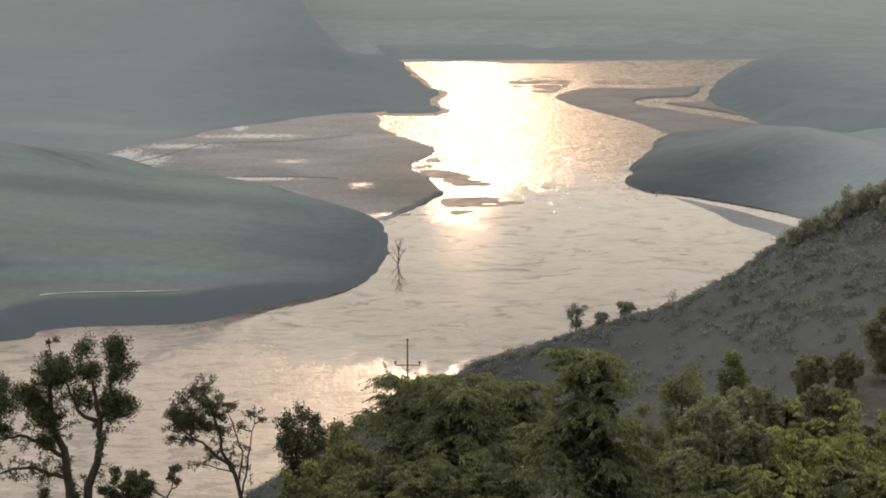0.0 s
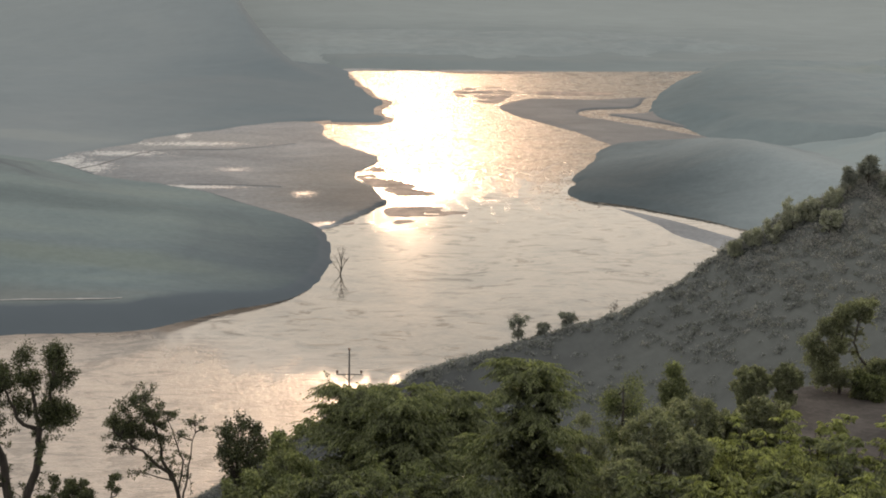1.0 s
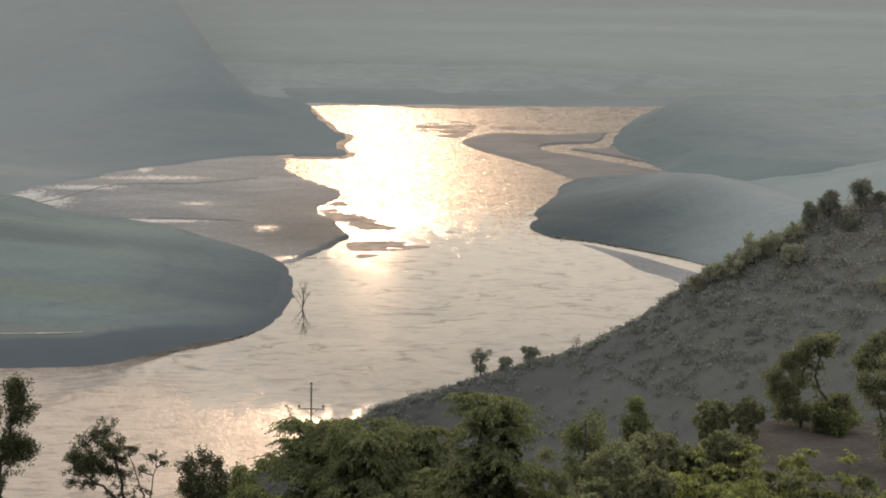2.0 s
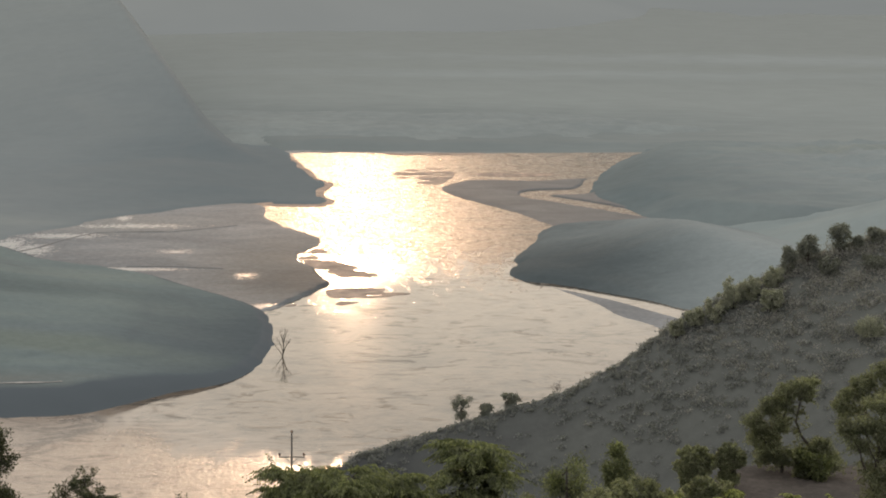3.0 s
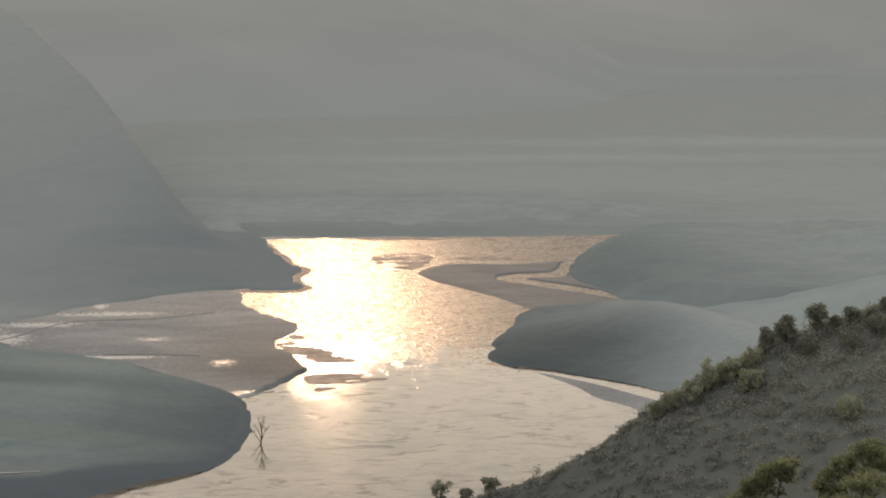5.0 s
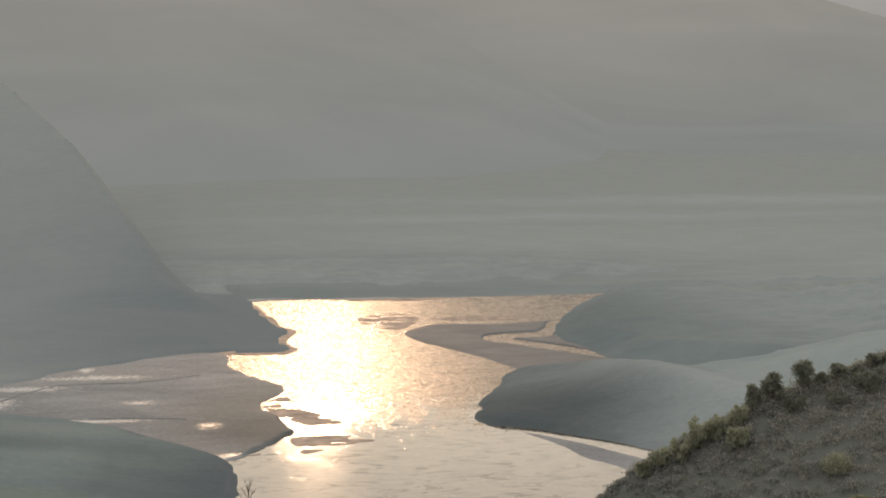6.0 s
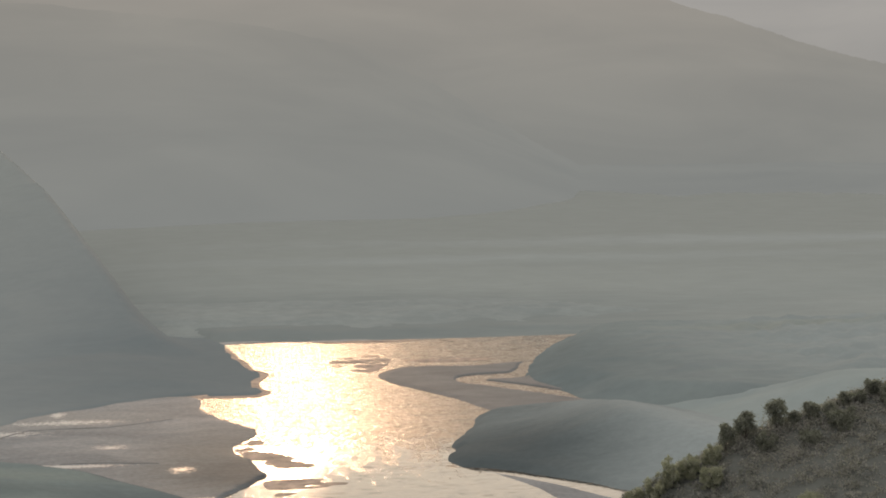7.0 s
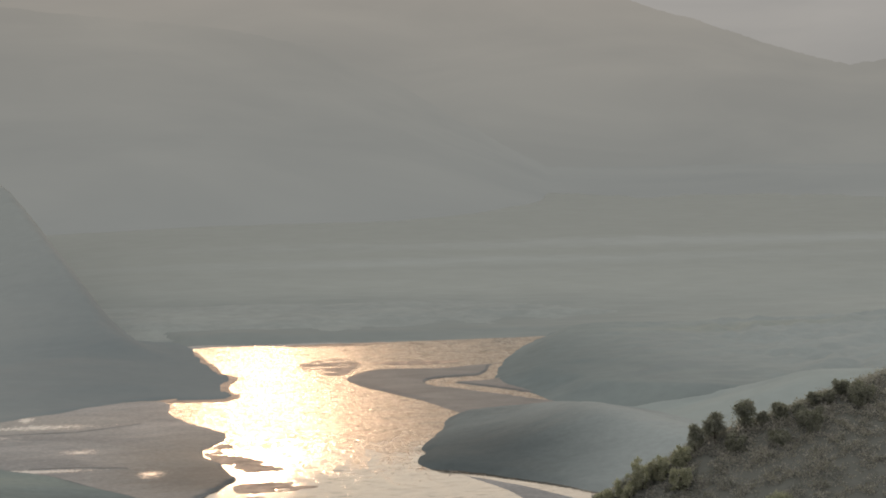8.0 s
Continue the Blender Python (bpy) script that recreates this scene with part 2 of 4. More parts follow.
# The paler crest patch paints in the brighter light on the upper spur.
M_SLOPE = earth("hillside_scrub", (0.048, 0.052, 0.056), (0.053, 0.058, 0.061), (0.059, 0.065, 0.067), 0.05, grain=0.6, relief=0.2, wear=0.25,
                covers=[(100, 330, 60, 50, 0.8, 0.8, (0.086, 0.093, 0.092))])
M_LEAF = leaf_material("leaves", (0.048, 0.06, 0.036), (0.2, 0.225, 0.125), 0.55, 0.85)
M_LEAF_FRESH = leaf_material("fresh_leaves", (0.055, 0.068, 0.036), (0.3, 0.33, 0.14), 0.55, 0.9)
M_LEAF_DULL = leaf_material("dull_leaves", (0.115, 0.126, 0.121), (0.169, 0.180, 0.164), 0.35, 0.4)
M_LEAF_STRAW = leaf_material("straw_leaves", (0.195, 0.208, 0.181), (0.280, 0.291, 0.246), 0.4, 0.4)
M_SCRUB = leaf_material("scrub_leaves", (0.143, 0.154, 0.164), (0.162, 0.172, 0.179), 0.3, 0.15)
# Paler copy of the scrub leaves: sunlight on the upper spur, as colour.
M_SCRUB_SUNLIT = leaf_material("sunlit_scrub_leaves", (0.193, 0.196, 0.200), (0.230, 0.230, 0.228), 0.3, 0.2)
M_LEAF_OLIVE = leaf_material("olive_leaves", (0.082, 0.093, 0.069), (0.230, 0.246, 0.172), 0.55)
# Leaves of the dark left-hand plants, and painted shade within fronded crowns.
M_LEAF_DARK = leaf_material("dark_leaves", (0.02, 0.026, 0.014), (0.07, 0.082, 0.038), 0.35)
M_SOIL = earth("brown_soil", (0.056, 0.053, 0.052), (0.073, 0.067, 0.065), (0.093, 0.085, 0.082), 0.25, grain=2.5, relief=0.4)
M_BARK = bark_material()
M_IRON = plain_material("painted_iron", (0.03, 0.027, 0.025), 0.6)
M_PORCELAIN = plain_material("brown_porcelain", (0.07, 0.04, 0.03), 0.25)


# ---- shaping helpers ----
def lattice(ix, iy, seed):
    h = (ix * 374761393 + iy * 668265263 + seed * 974711) & 0xFFFFFFFF
    h = ((h ^ (h >> 13)) * 1274126177) & 0xFFFFFFFF
    return ((h ^ (h >> 16)) & 0xFFFF) / 32767.5 - 1.0


def waves(x, y, size, seed=0, octaves=4):
    """Smooth value noise of about -1 to 1, with features of that size in metres."""
    total, gain = np.zeros_like(x, dtype=float), 0.55
    for k in range(octaves):
        u, v = x / size * 2 ** k, y / size * 2 ** k
        iu, iv = np.floor(u).astype(np.int64), np.floor(v).astype(np.int64)
        fu, fv = u - iu, v - iv
        fu, fv = fu * fu * (3 - 2 * fu), fv * fv * (3 - 2 * fv)
        a, b = lattice(iu, iv, seed + k), lattice(iu + 1, iv, seed + k)
        c, d = lattice(iu, iv + 1, seed + k), lattice(iu + 1, iv + 1, seed + k)
        total += gain * ((a * (1 - fu) + b * fu) * (1 - fv) + (c * (1 - fu) + d * fu) * fv)
        gain *= 0.5
    return total


def smooth(lo, hi, v):
    k = np.clip((v - lo) / (hi - lo), 0, 1)
    return k * k * (3 - 2 * k)


def rounded(outline, steps=6):
    """A closed curve through the corners of an outline."""
    p = np.array(outline, float)
    a, b, c = np.roll(p, 1, 0), np.roll(p, -1, 0), np.roll(p, -2, 0)
    rows = []
    for s in np.arange(steps) / steps:
        rows.append(p + 0.5 * s * (b - a + s * (2 * a - 5 * p + 4 * b - c + s * (3 * (p - b) + c - a))))
    return np.stack(rows, 1).reshape(-1, 2)


def inside(x, y, outline):
    """Metres from the outline, positive inside it."""
    away, within = np.full(x.shape, 1e9), np.zeros(x.shape, bool)
    for (ax, ay), (bx, by) in zip(outline, np.roll(outline, -1, 0)):
        ex, ey = bx - ax, by - ay
        k = np.clip(((x - ax) * ex + (y - ay) * ey) / (ex * ex + ey * ey + 1e-9), 0, 1)
        away = np.minimum(away, np.hypot(x - ax - k * ex, y - ay - k * ey))
        if ey:
            within ^= ((ay > y) != (by > y)) & (x < ex * (y - ay) / ey + ax)
    return np.where(within, away, -away)


def sheet(name, xs, ys, height, material, keep=None):
    """A ground sheet over a grid of lines xs and ys, as high as height(x, y)."""
    x, y = np.meshgrid(xs, ys)
    z = height(x, y)
    nx, ny = len(xs), len(ys)
    index = np.arange(nx * ny).reshape(ny, nx)
    quads = np.stack([index[:-1, :-1], index[:-1, 1:], index[1:, 1:], index[1:, :-1]], -1).reshape(-1, 4)
    verts = np.stack([x, y, z], -1).reshape(-1, 3)
    if keep is not None:
        good = keep(x, y).ravel()
        quads = quads[good[quads].any(1)]
        used = np.unique(quads)
        renumber = np.zeros(len(verts), int)
        renumber[used] = np.arange(len(used))
        verts, quads = verts[used], renumber[quads]
    mesh = bpy.data.meshes.new(name)
    mesh.from_pydata(verts.tolist(), [], quads.tolist())
    mesh.polygons.foreach_set("use_smooth", [True] * len(mesh.polygons))
    mesh.materials.append(material)
    return new(name, mesh)


def land(name, outline, height, material, step, rough=1.5, margin=9.0, label="", category="", kind="structure"):
    """A body of land with a shore along the outline; height(x, y, inland) in metres over the water."""
    shore = rounded(outline)
    lo, hi = shore.min(0) - margin, shore.max(0) + margin
    sx, sy = step

    def inland(x, y):
        return inside(x, y, shore) + rough * waves(x, y, 14, 3) + 0.5 * rough * waves(x, y, 4, 9, 2)

    def top(x, y):
        s = inland(x, y)
        return np.where(s > 0, height(x, y, np.maximum(s, 0)), np.maximum(s * 0.35, -2.6))

    ob = sheet(name, np.arange(lo[0], hi[0] + sx, sx), np.arange(lo[1], hi[1] + sy, sy), top, material,
               lambda x, y: inside(x, y, shore) > -margin)
    return tagged(ob, label, category, kind=kind)


def part(name, verts, faces, material, parent, label="", even=False):
    """One mesh under a thing."""
    mesh = bpy.data.meshes.new(name)
    mesh.from_pydata(verts, [], faces)
    if even:
        mesh.polygons.foreach_set("use_smooth", [True] * len(faces))
    mesh.materials.append(material)
    ob = new(name, mesh)
    ob.parent = parent
    return tagged(ob, label)


def tube(verts, faces, points, radii, sides=6):
    """Adds a tapered limb along points to verts and faces."""
    rings = []
    for k, (p, r) in enumerate(zip(points, radii)):
        way = (points[min(k + 1, len(points) - 1)] - points[max(k - 1, 0)]).normalized()
        side = way.cross(Vector((0.31, 0.95, 0.05))).normalized()
        other = way.cross(side)
        rings.append(len(verts))
        for j in range(sides):
            a = 2 * math.pi * j / sides
            verts.append(tuple(p + r * (math.cos(a) * side + math.sin(a) * other)))
    for a, b in zip(rings, rings[1:]):
        for j in range(sides):
            faces.append((a + j, a + (j + 1) % sides, b + (j + 1) % sides, b + j))
    faces.append(tuple(rings[-1] + j for j in range(sides)))


def leaf_cloud(rng, centres, radii, count, size, hang=0.0, flat=1.0, slim=0.27, out=0.6):
    """Loose leaves in uneven clumps: kite shapes, thickest near each clump's rim."""
    centres, radii = np.array(centres, float), np.array(radii, float)
    share = radii ** 2 / (radii ** 2).sum()
    pick = rng.choice(len(centres), count, p=share)
    way = rng.normal(size=(count, 3))
    way /= np.linalg.norm(way, axis=1)[:, None]
    deep = rng.uniform(0.05, 1.0, count) ** 0.45 * (1 + 0.22 * rng.normal(size=count))
    lump = 1 + 0.28 * np.sin(way[:, 0] * 5 + pick) * np.sin(way[:, 2] * 6 + 2 * pick)
    spot = centres[pick] + way * (radii[pick] * deep * lump)[:, None] * np.array([1, 1, flat])
    along = rng.normal(size=(count, 3)) + way * out + np.array([0, 0, -hang])
    return leaf_faces(rng, spot, along, size * rng.uniform(0.6, 1.4, count)[:, None], slim)


def leaf_faces(rng, spot, along, length, slim):
    along = along / np.linalg.norm(along, axis=1)[:, None]
    across = np.cross(along, rng.normal(size=spot.shape))
    across /= np.linalg.norm(across, axis=1)[:, None]
    verts = np.stack([spot, spot + along * length * 0.5 + across * length * slim,
                      spot + along * length, spot + along * length * 0.5 - across * length * slim], 1).reshape(-1, 3)
    return verts.tolist(), np.arange(len(spot) * 4).reshape(-1, 4).tolist()


def fronds(rng, starts, ways, reach, count, size, pairs=11):
    """Drooping feathered fronds: two rows of hanging leaflets along a bent midrib."""
    pick = rng.integers(0, len(starts), count)
    o = np.array(starts, float)[pick] + rng.normal(size=(count, 3)) * 0.12
    d = np.array(ways, float)[pick] + rng.normal(size=(count, 3)) * np.array([0.7, 0.7, 0.15])
    d[:, 2] *= 0.4
    d /= np.linalg.norm(d, axis=1)[:, None]
    length = reach * rng.uniform(0.6, 1.25, count)
    t = np.repeat(np.linspace(0.12, 1.0, pairs), 2)
    side = np.tile([1.0, -1.0], pairs)
    spot = o[:, None] + d[:, None] * (length[:, None] * t)[..., None]
    spot[..., 2] += length[:, None] * (0.25 * t - 0.42 * t * t)
    across = np.stack([d[:, 1], -d[:, 0], np.zeros(count)], 1)
    along = across[:, None] * side[None, :, None] * 0.7 + d[:, None] * 0.45 + np.array([0, 0, -0.75]) + rng.normal(size=spot.shape) * 0.12
    size = size * (1.15 - 0.5 * t)[None, :, None] * rng.uniform(0.8, 1.2, (count, 1, 1))
    return leaf_faces(rng, spot.reshape(-1, 3), along.reshape(-1, 3), size.reshape(-1, 1), 0.16)


def limb(rng, start, way, length, bend, steps=5, rise=0.0):
    points, p, d = [start.copy()], start.copy(), way.normalized()
    for _ in range(steps):
        d = (d + Vector(rng.normal(size=3)) * bend + Vector((0, 0, rise))).normalized()
        p = p + d * (length / steps)
        points.append(p.copy())
    return points


def plant(name, at, height, width, style, seed, leaf, label, category, leaves=3000, size=0.16, group="", form=None):
    """A tree or bush on its base at a place: a trunk with limbs, and a crown of leaves. form: (stems, leaf clumps), in metres across and up from the base."""
    rng = np.random.default_rng(seed)
    thing = tagged(new(name), label, category, group)
    thing.location = at
    verts, faces, centres, radii = [], [], [], []
    half = width / 2
    thick = 0.022 * height + 0.03
    hang, flat, slim, out, starts, ways, reach = 0.0, 0.85, 0.27, 0.6, [], [], 0.8
    if form:
        stems, clumps = form
        nodes = []
        for k, line in enumerate(stems):
            depth = 0.0 if k == 0 else rng.uniform(-0.5, 0.5)
            knots = [Vector((x, depth * j * 0.5, z)) for j, (x, z) in enumerate(line)]
            if k == 0:
                knots[0].z = -0.4
            line = []
            for a, b in zip(knots, knots[1:]):  # gnarled between the knots
                line += [a + (b - a) * i / 3 + Vector(rng.normal(size=3)) * 0.035 * (i > 0) for i in range(3)]
            line.append(knots[-1])
            r = thick * (1.15 if k == 0 else 0.95 if k == 1 else 0.5) * (1.0 if style == "lopped" else 0.62)
            tube(verts, faces, line, [r * (1 - 0.72 * i / (len(line) - 1)) for i in range(len(line))], 8)
            nodes += line[2:]
        for x, z, r in clumps:
            end = Vector((x, rng.normal() * 0.35 * half * 0.5, z))
            start = min(nodes, key=lambda q: (q - end).length + 1.5 * max(q.z - end.z + 0.2, 0))
            bough = limb(rng, start, end - start, (end - start).length, 0.13, 5)
            tube(verts, faces, bough, [thick * 0.24 * (1 - 0.13 * j) for j in range(6)], 5)
            for _ in range(9):  # twigs reaching out of the clump
                way = Vector(rng.normal(size=3))
                way.z = way.z * (1.0 if style == "lopped" else 0.35) + (0.45 if style == "lopped" else 0.25)
                twig = limb(rng, bough[4], way, r * rng.uniform(1.2, 2.2), 0.3, 3)
                tube(verts, faces, twig, [thick * 0.07 * (1 - 0.25 * i) for i in range(4)], 4)
                for spot in twig[1:]:
                    centres.append(spot)
                    radii.append(r * rng.uniform(0.22, 0.48))
            for _ in range(3):
                centres.append(end + Vector(rng.normal(size=3)) * r * 0.45)
                radii.append(r * (rng.uniform(1.0, 1.35) if style != "feathery" else rng.uniform(0.5, 0.8)))
            for _ in range(2):  # loose leaves about the bough
                centres.append(bough[2 + _] + Vector(rng.normal(size=3)) * 0.12)
                radii.append(r * 0.4)
        for _ in range(120 if style == "lopped" else 50):  # thin sprigs along the stems, with few leaves
            start = nodes[rng.integers(len(nodes))]
            twig = limb(rng, start, Vector(rng.normal(size=3)) * Vector((1, 1, 0.6)) + Vector((0, 0, 0.35)), rng.uniform(0.5, 1.2), 0.35, 5)
            tube(verts, faces, twig, [thick * 0.09 * (1 - 0.17 * i) for i in range(6)], 4)
            for spot in twig[2:]:
                centres.append(spot)
                radii.append(rng.uniform(0.05, 0.13))
        flat, slim, out = (1.0, 0.22, 1.2) if style == "lopped" else (0.7, 0.25, 1.0)
    elif style == "dome":
        tall = min(width * 0.62, height * 0.6)
        for k in range(90):
            a, up = k * 2.4, 1 - 1.55 * (k + 0.5) / 90
            ring = math.sqrt(max(1 - up * up, 0))
            bulge = rng.uniform(0.78, 1.08)
            end = Vector((half * ring * math.cos(a) * bulge, half * ring * math.sin(a) * bulge, max(height - tall + tall * up * bulge, 0.3)))
            foot = Vector((0.1 * math.cos(a), 0.1 * math.sin(a), -0.3 if k % 3 else 0.25 * height))
            bough = limb(rng, foot, end - foot, (end - foot).length, 0.04, 4)
            if k % 3 == 0:
                tube(verts, faces, bough, [thick * 0.35 * (1 - 0.2 * j) for j in range(5)], 4)
            centres.append(bough[-1])
            radii.append(half * rng.uniform(0.12, 0.26))
        for k in range(26):
            a = rng.uniform(0, 6.28)
            centres.append(Vector((0.6 * half * math.cos(a), 0.6 * half * math.sin(a), rng.uniform(0.25 * height, height - tall))))
            radii.append(half * rng.uniform(0.25, 0.4))
        flat, slim, out = 1.0, 0.26, 1.0
    elif style == "feathery":
        for s in range(3):
            stem = limb(rng, Vector((0.1 * s, 0, -0.3)), Vector(((-0.75, -0.3, 0.25)[s], rng.uniform(-0.3, 0.3), 1)), height * 0.66, 0.12, 5)
            tube(verts, faces, stem, [thick * (0.8 - 0.1 * k) for k in range(6)], 6)
            for k in range(9):
                a = rng.uniform(0, 6.28)
                way = Vector((math.cos(a), math.sin(a), rng.uniform(0.0, 0.8)))
                bough = limb(rng, stem[2 + k % 4], way, half * rng.uniform(0.5, 1.15), 0.22, 5, 0.05)
                tube(verts, faces, bough, [thick * 0.3 * (1 - 0.16 * j) for j in range(6)], 5)
                for j in (2, 3, 4, 5):
                    twig = limb(rng, bough[j], Vector(rng.normal(size=3)) + Vector((0, 0, 0.6)), half * 0.3, 0.25, 3)
                    tube(verts, faces, twig, [thick * 0.1 * (1 - 0.25 * i) for i in range(4)], 4)
                    if s < 2 or rng.random() < 0.3:
                        centres.append(bough[j] + Vector((0, 0, 0.15)))
                        radii.append(half * rng.uniform(0.07, 0.18))
        flat, out = 0.6, 1.0
    elif style == "tiered":
        stem = limb(rng, Vector((0, 0, -0.3)), Vector((0, 0, 1)), height * 0.98, 0.03, 8)
        tube(verts, faces, stem, [thick * (1.1 - 0.12 * k) for k in range(9)], 7)
        for k in range(40):  # five whorls of level boughs, with gaps between them
            up = min(0.22 + 0.78 * (k // 8) / 4 + rng.uniform(-0.07, 0.07), 1.0)
            a = k * 0.785 + (k // 8) * 0.5 + rng.uniform(-0.3, 0.3)
            reach = half * (1.15 - 0.8 * up ** 1.8) * rng.uniform(0.6, 1.3)
            way = Vector((math.cos(a), math.sin(a), rng.uniform(0.1, 0.35)))
            bough = limb(rng, Vector((stem[min(int(up * 8), 8)].x, stem[min(int(up * 8), 8)].y, up * height * 0.95)), way, reach, 0.10, 5, -0.05)
            tube(verts, faces, bough, [thick * 0.28 * (1 - 0.16 * j) for j in range(6)], 5)
            for j in (2, 3, 4, 5):
                starts.append(bough[j])
                ways.append(bough[j] - bough[j - 1])
        ways = [w.normalized() for w in ways]
        reach = 0.25 * width
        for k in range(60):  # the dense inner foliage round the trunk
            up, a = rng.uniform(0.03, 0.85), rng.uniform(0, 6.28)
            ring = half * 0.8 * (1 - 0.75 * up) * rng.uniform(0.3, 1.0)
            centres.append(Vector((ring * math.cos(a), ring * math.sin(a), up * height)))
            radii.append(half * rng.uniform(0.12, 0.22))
    elif style == "slim":
        stem = limb(rng, Vector((0, 0, -0.3)), Vector((0, 0, 1)), height * 0.95, 0.04, 6)
        tube(verts, faces, stem, [thick * (0.9 - 0.12 * k) for k in range(7)], 6)
        for k in range(22):
            up = rng.uniform(0.3, 0.98)
            a = rng.uniform(0, 6.28)
            bough = limb(rng, Vector((0, 0, up * height * 0.92)), Vector((math.cos(a), math.sin(a), 0.7)), half * rng.uniform(0.4, 0.95) * (1.25 - 0.7 * up), 0.2, 3)
            tube(verts, faces, bough, [thick * 0.25 * (1 - 0.25 * j) for j in range(4)], 5)
            centres.append(bough[-1])
            radii.append(half * rng.uniform(0.28, 0.5))
        flat = 1.0
    elif style in ("cone", "umbrella"):
        stem = limb(rng, Vector((0, 0, -0.3)), Vector((0, 0, 1)), height * 0.97, 0.05, 6)
        tube(verts, faces, stem, [thick * (1.0 - 0.13 * k) for k in range(7)], 6)
        for k in range(26):
            up = rng.uniform(0.3, 0.95) if style == "cone" else 0.62 + 0.34 * rng.random() ** 0.7 if k % 3 else rng.uniform(0.3, 0.6)
            spread = 1.15 - up if style == "cone" else 0.75 if up > 0.6 else 0.35
            a = rng.uniform(0, 6.28)
            start = stem[max(1, int(up * 6) - 1)]
            end = Vector((half * spread * math.cos(a) * rng.uniform(0.5, 1.1), half * spread * math.sin(a) * rng.uniform(0.5, 1.1), up * height))
            bough = limb(rng, start, end - start, (end - start).length, 0.12, 3)
            tube(verts, faces, bough, [thick * 0.28 * (1 - 0.25 * j) for j in range(4)], 5)
            centres.append(bough[-1])
            radii.append(half * rng.uniform(0.22, 0.4))
    elif style == "bare":
        stem = limb(rng, Vector((0, 0, -0.6)), Vector((0.05, 0, 1)), height * 0.45, 0.08, 4)
        tube(verts, faces, stem, [thick * (0.8 - 0.1 * k) for k in range(5)], 6)
        for k in range(8):
            a = k * 2.4 + rng.uniform(-0.3, 0.3)
            bough = limb(rng, stem[1 + k % 4], Vector((0.6 * math.cos(a), 0.6 * math.sin(a), 1.1)), height * rng.uniform(0.35, 0.55), 0.15, 5, 0.08)
            tube(verts, faces, bough, [thick * 0.4 * (1 - 0.16 * j) for j in range(6)], 5)
            for j in (2, 3, 4):
                for _ in range(2):
                    twig = limb(rng, bough[j], Vector(rng.normal(size=3)) * 0.6 + Vector((0, 0, 0.8)), height * rng.uniform(0.1, 0.22), 0.2, 4)
                    tube(verts, faces, twig, [thick * 0.16 * (1 - 0.18 * i) for i in range(5)], 4)
    elif style == "frond":
        for k in range(16):
            a = k * 2.4 + rng.uniform(-0.4, 0.4)
            lean = 0.2 + 1.1 * rng.random()
            bough = limb(rng, Vector((0.12 * math.cos(a), 0.12 * math.sin(a), -0.3)), Vector((lean * math.cos(a) * width / height, lean * math.sin(a) * width / height, 1)),
                         height * rng.uniform(0.6, 1.04), 0.1, 6, -0.03)
            tube(verts, faces, bough, [thick * 0.45 * (1 - 0.13 * j) for j in range(7)], 5)
            for j in (2, 3, 4, 5, 6):
                starts.append(bough[j])
                ways.append(Vector((math.cos(a) + rng.normal() * 0.5, math.sin(a) + rng.normal() * 0.5, 0.2)).normalized())
        reach = 0.24 * width
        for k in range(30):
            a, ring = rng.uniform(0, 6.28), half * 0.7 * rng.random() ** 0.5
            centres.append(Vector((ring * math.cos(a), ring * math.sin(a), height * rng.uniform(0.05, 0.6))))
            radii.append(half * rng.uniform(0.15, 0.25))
    else:
        for k in range(8):
            a = k * 2.4 + rng.uniform(-0.4, 0.4)
            lean = 0.15 + 0.9 * rng.random()
            bough = limb(rng, Vector((0.12 * math.cos(a), 0.12 * math.sin(a), -0.3)), Vector((lean * math.cos(a) * width / height, lean * math.sin(a) * width / height, 1)),
                         height * rng.uniform(0.72, 1.02), 0.12, 5)
            tube(verts, faces, bough, [thick * 0.55 * (1 - 0.15 * j) for j in range(6)], 5)
            for j in (2, 3, 4, 5):
                c = bough[j] + Vector(rng.normal(size=3)) * half * 0.3
                reach = math.hypot(c.x, c.y)
                if reach > half * 0.8:
                    c.x, c.y = c.x * half * 0.8 / reach, c.y * half * 0.8 / reach
                c.z = min(max(c.z, 0.2), height * 0.95)
                centres.append(c)
                radii.append(half * rng.uniform(0.18, 0.4))
    part("trunk", verts, faces, M_BARK, thing, even=True)
    if starts:
        v, f = fronds(rng, starts, ways, reach, leaves // 22, size)
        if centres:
            # A darker leaf colour paints the shade inside the crown.
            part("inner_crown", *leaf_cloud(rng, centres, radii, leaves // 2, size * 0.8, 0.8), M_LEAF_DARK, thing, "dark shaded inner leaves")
        part("crown", v, f, leaf, thing)
    elif centres:
        v, f = leaf_cloud(rng, centres, radii, leaves, size, hang, flat, slim, out)
        part("crown", v, f, leaf, thing)
    return thing


# ---- the valley floor, reaching the horizon ----
def steps(*runs):
    """Grid lines: runs of (from, to, step)."""
    return np.unique(np.concatenate([np.arange(a, b + 1e-6, s) for a, b, s in runs]))


def valley(x, y):
    away = y - (1312 + 0.05 * (x - 80) + 7 * waves(x, y, 60, 21)) - 2.4 * np.maximum(-30 - x, 0)
    plain = smooth(0, 40, away) * (4 + 2.5 * waves(x, y, 90, 5)) + 0.012 * np.maximum(away - 60, 0)
    side = smooth(520, 900, np.abs(x - 40)) * 6 + smooth(250, 60, y) * 6
    return np.maximum(np.where(away > 0, plain, np.maximum(away * 0.08, -3.0)), side - 3.0)


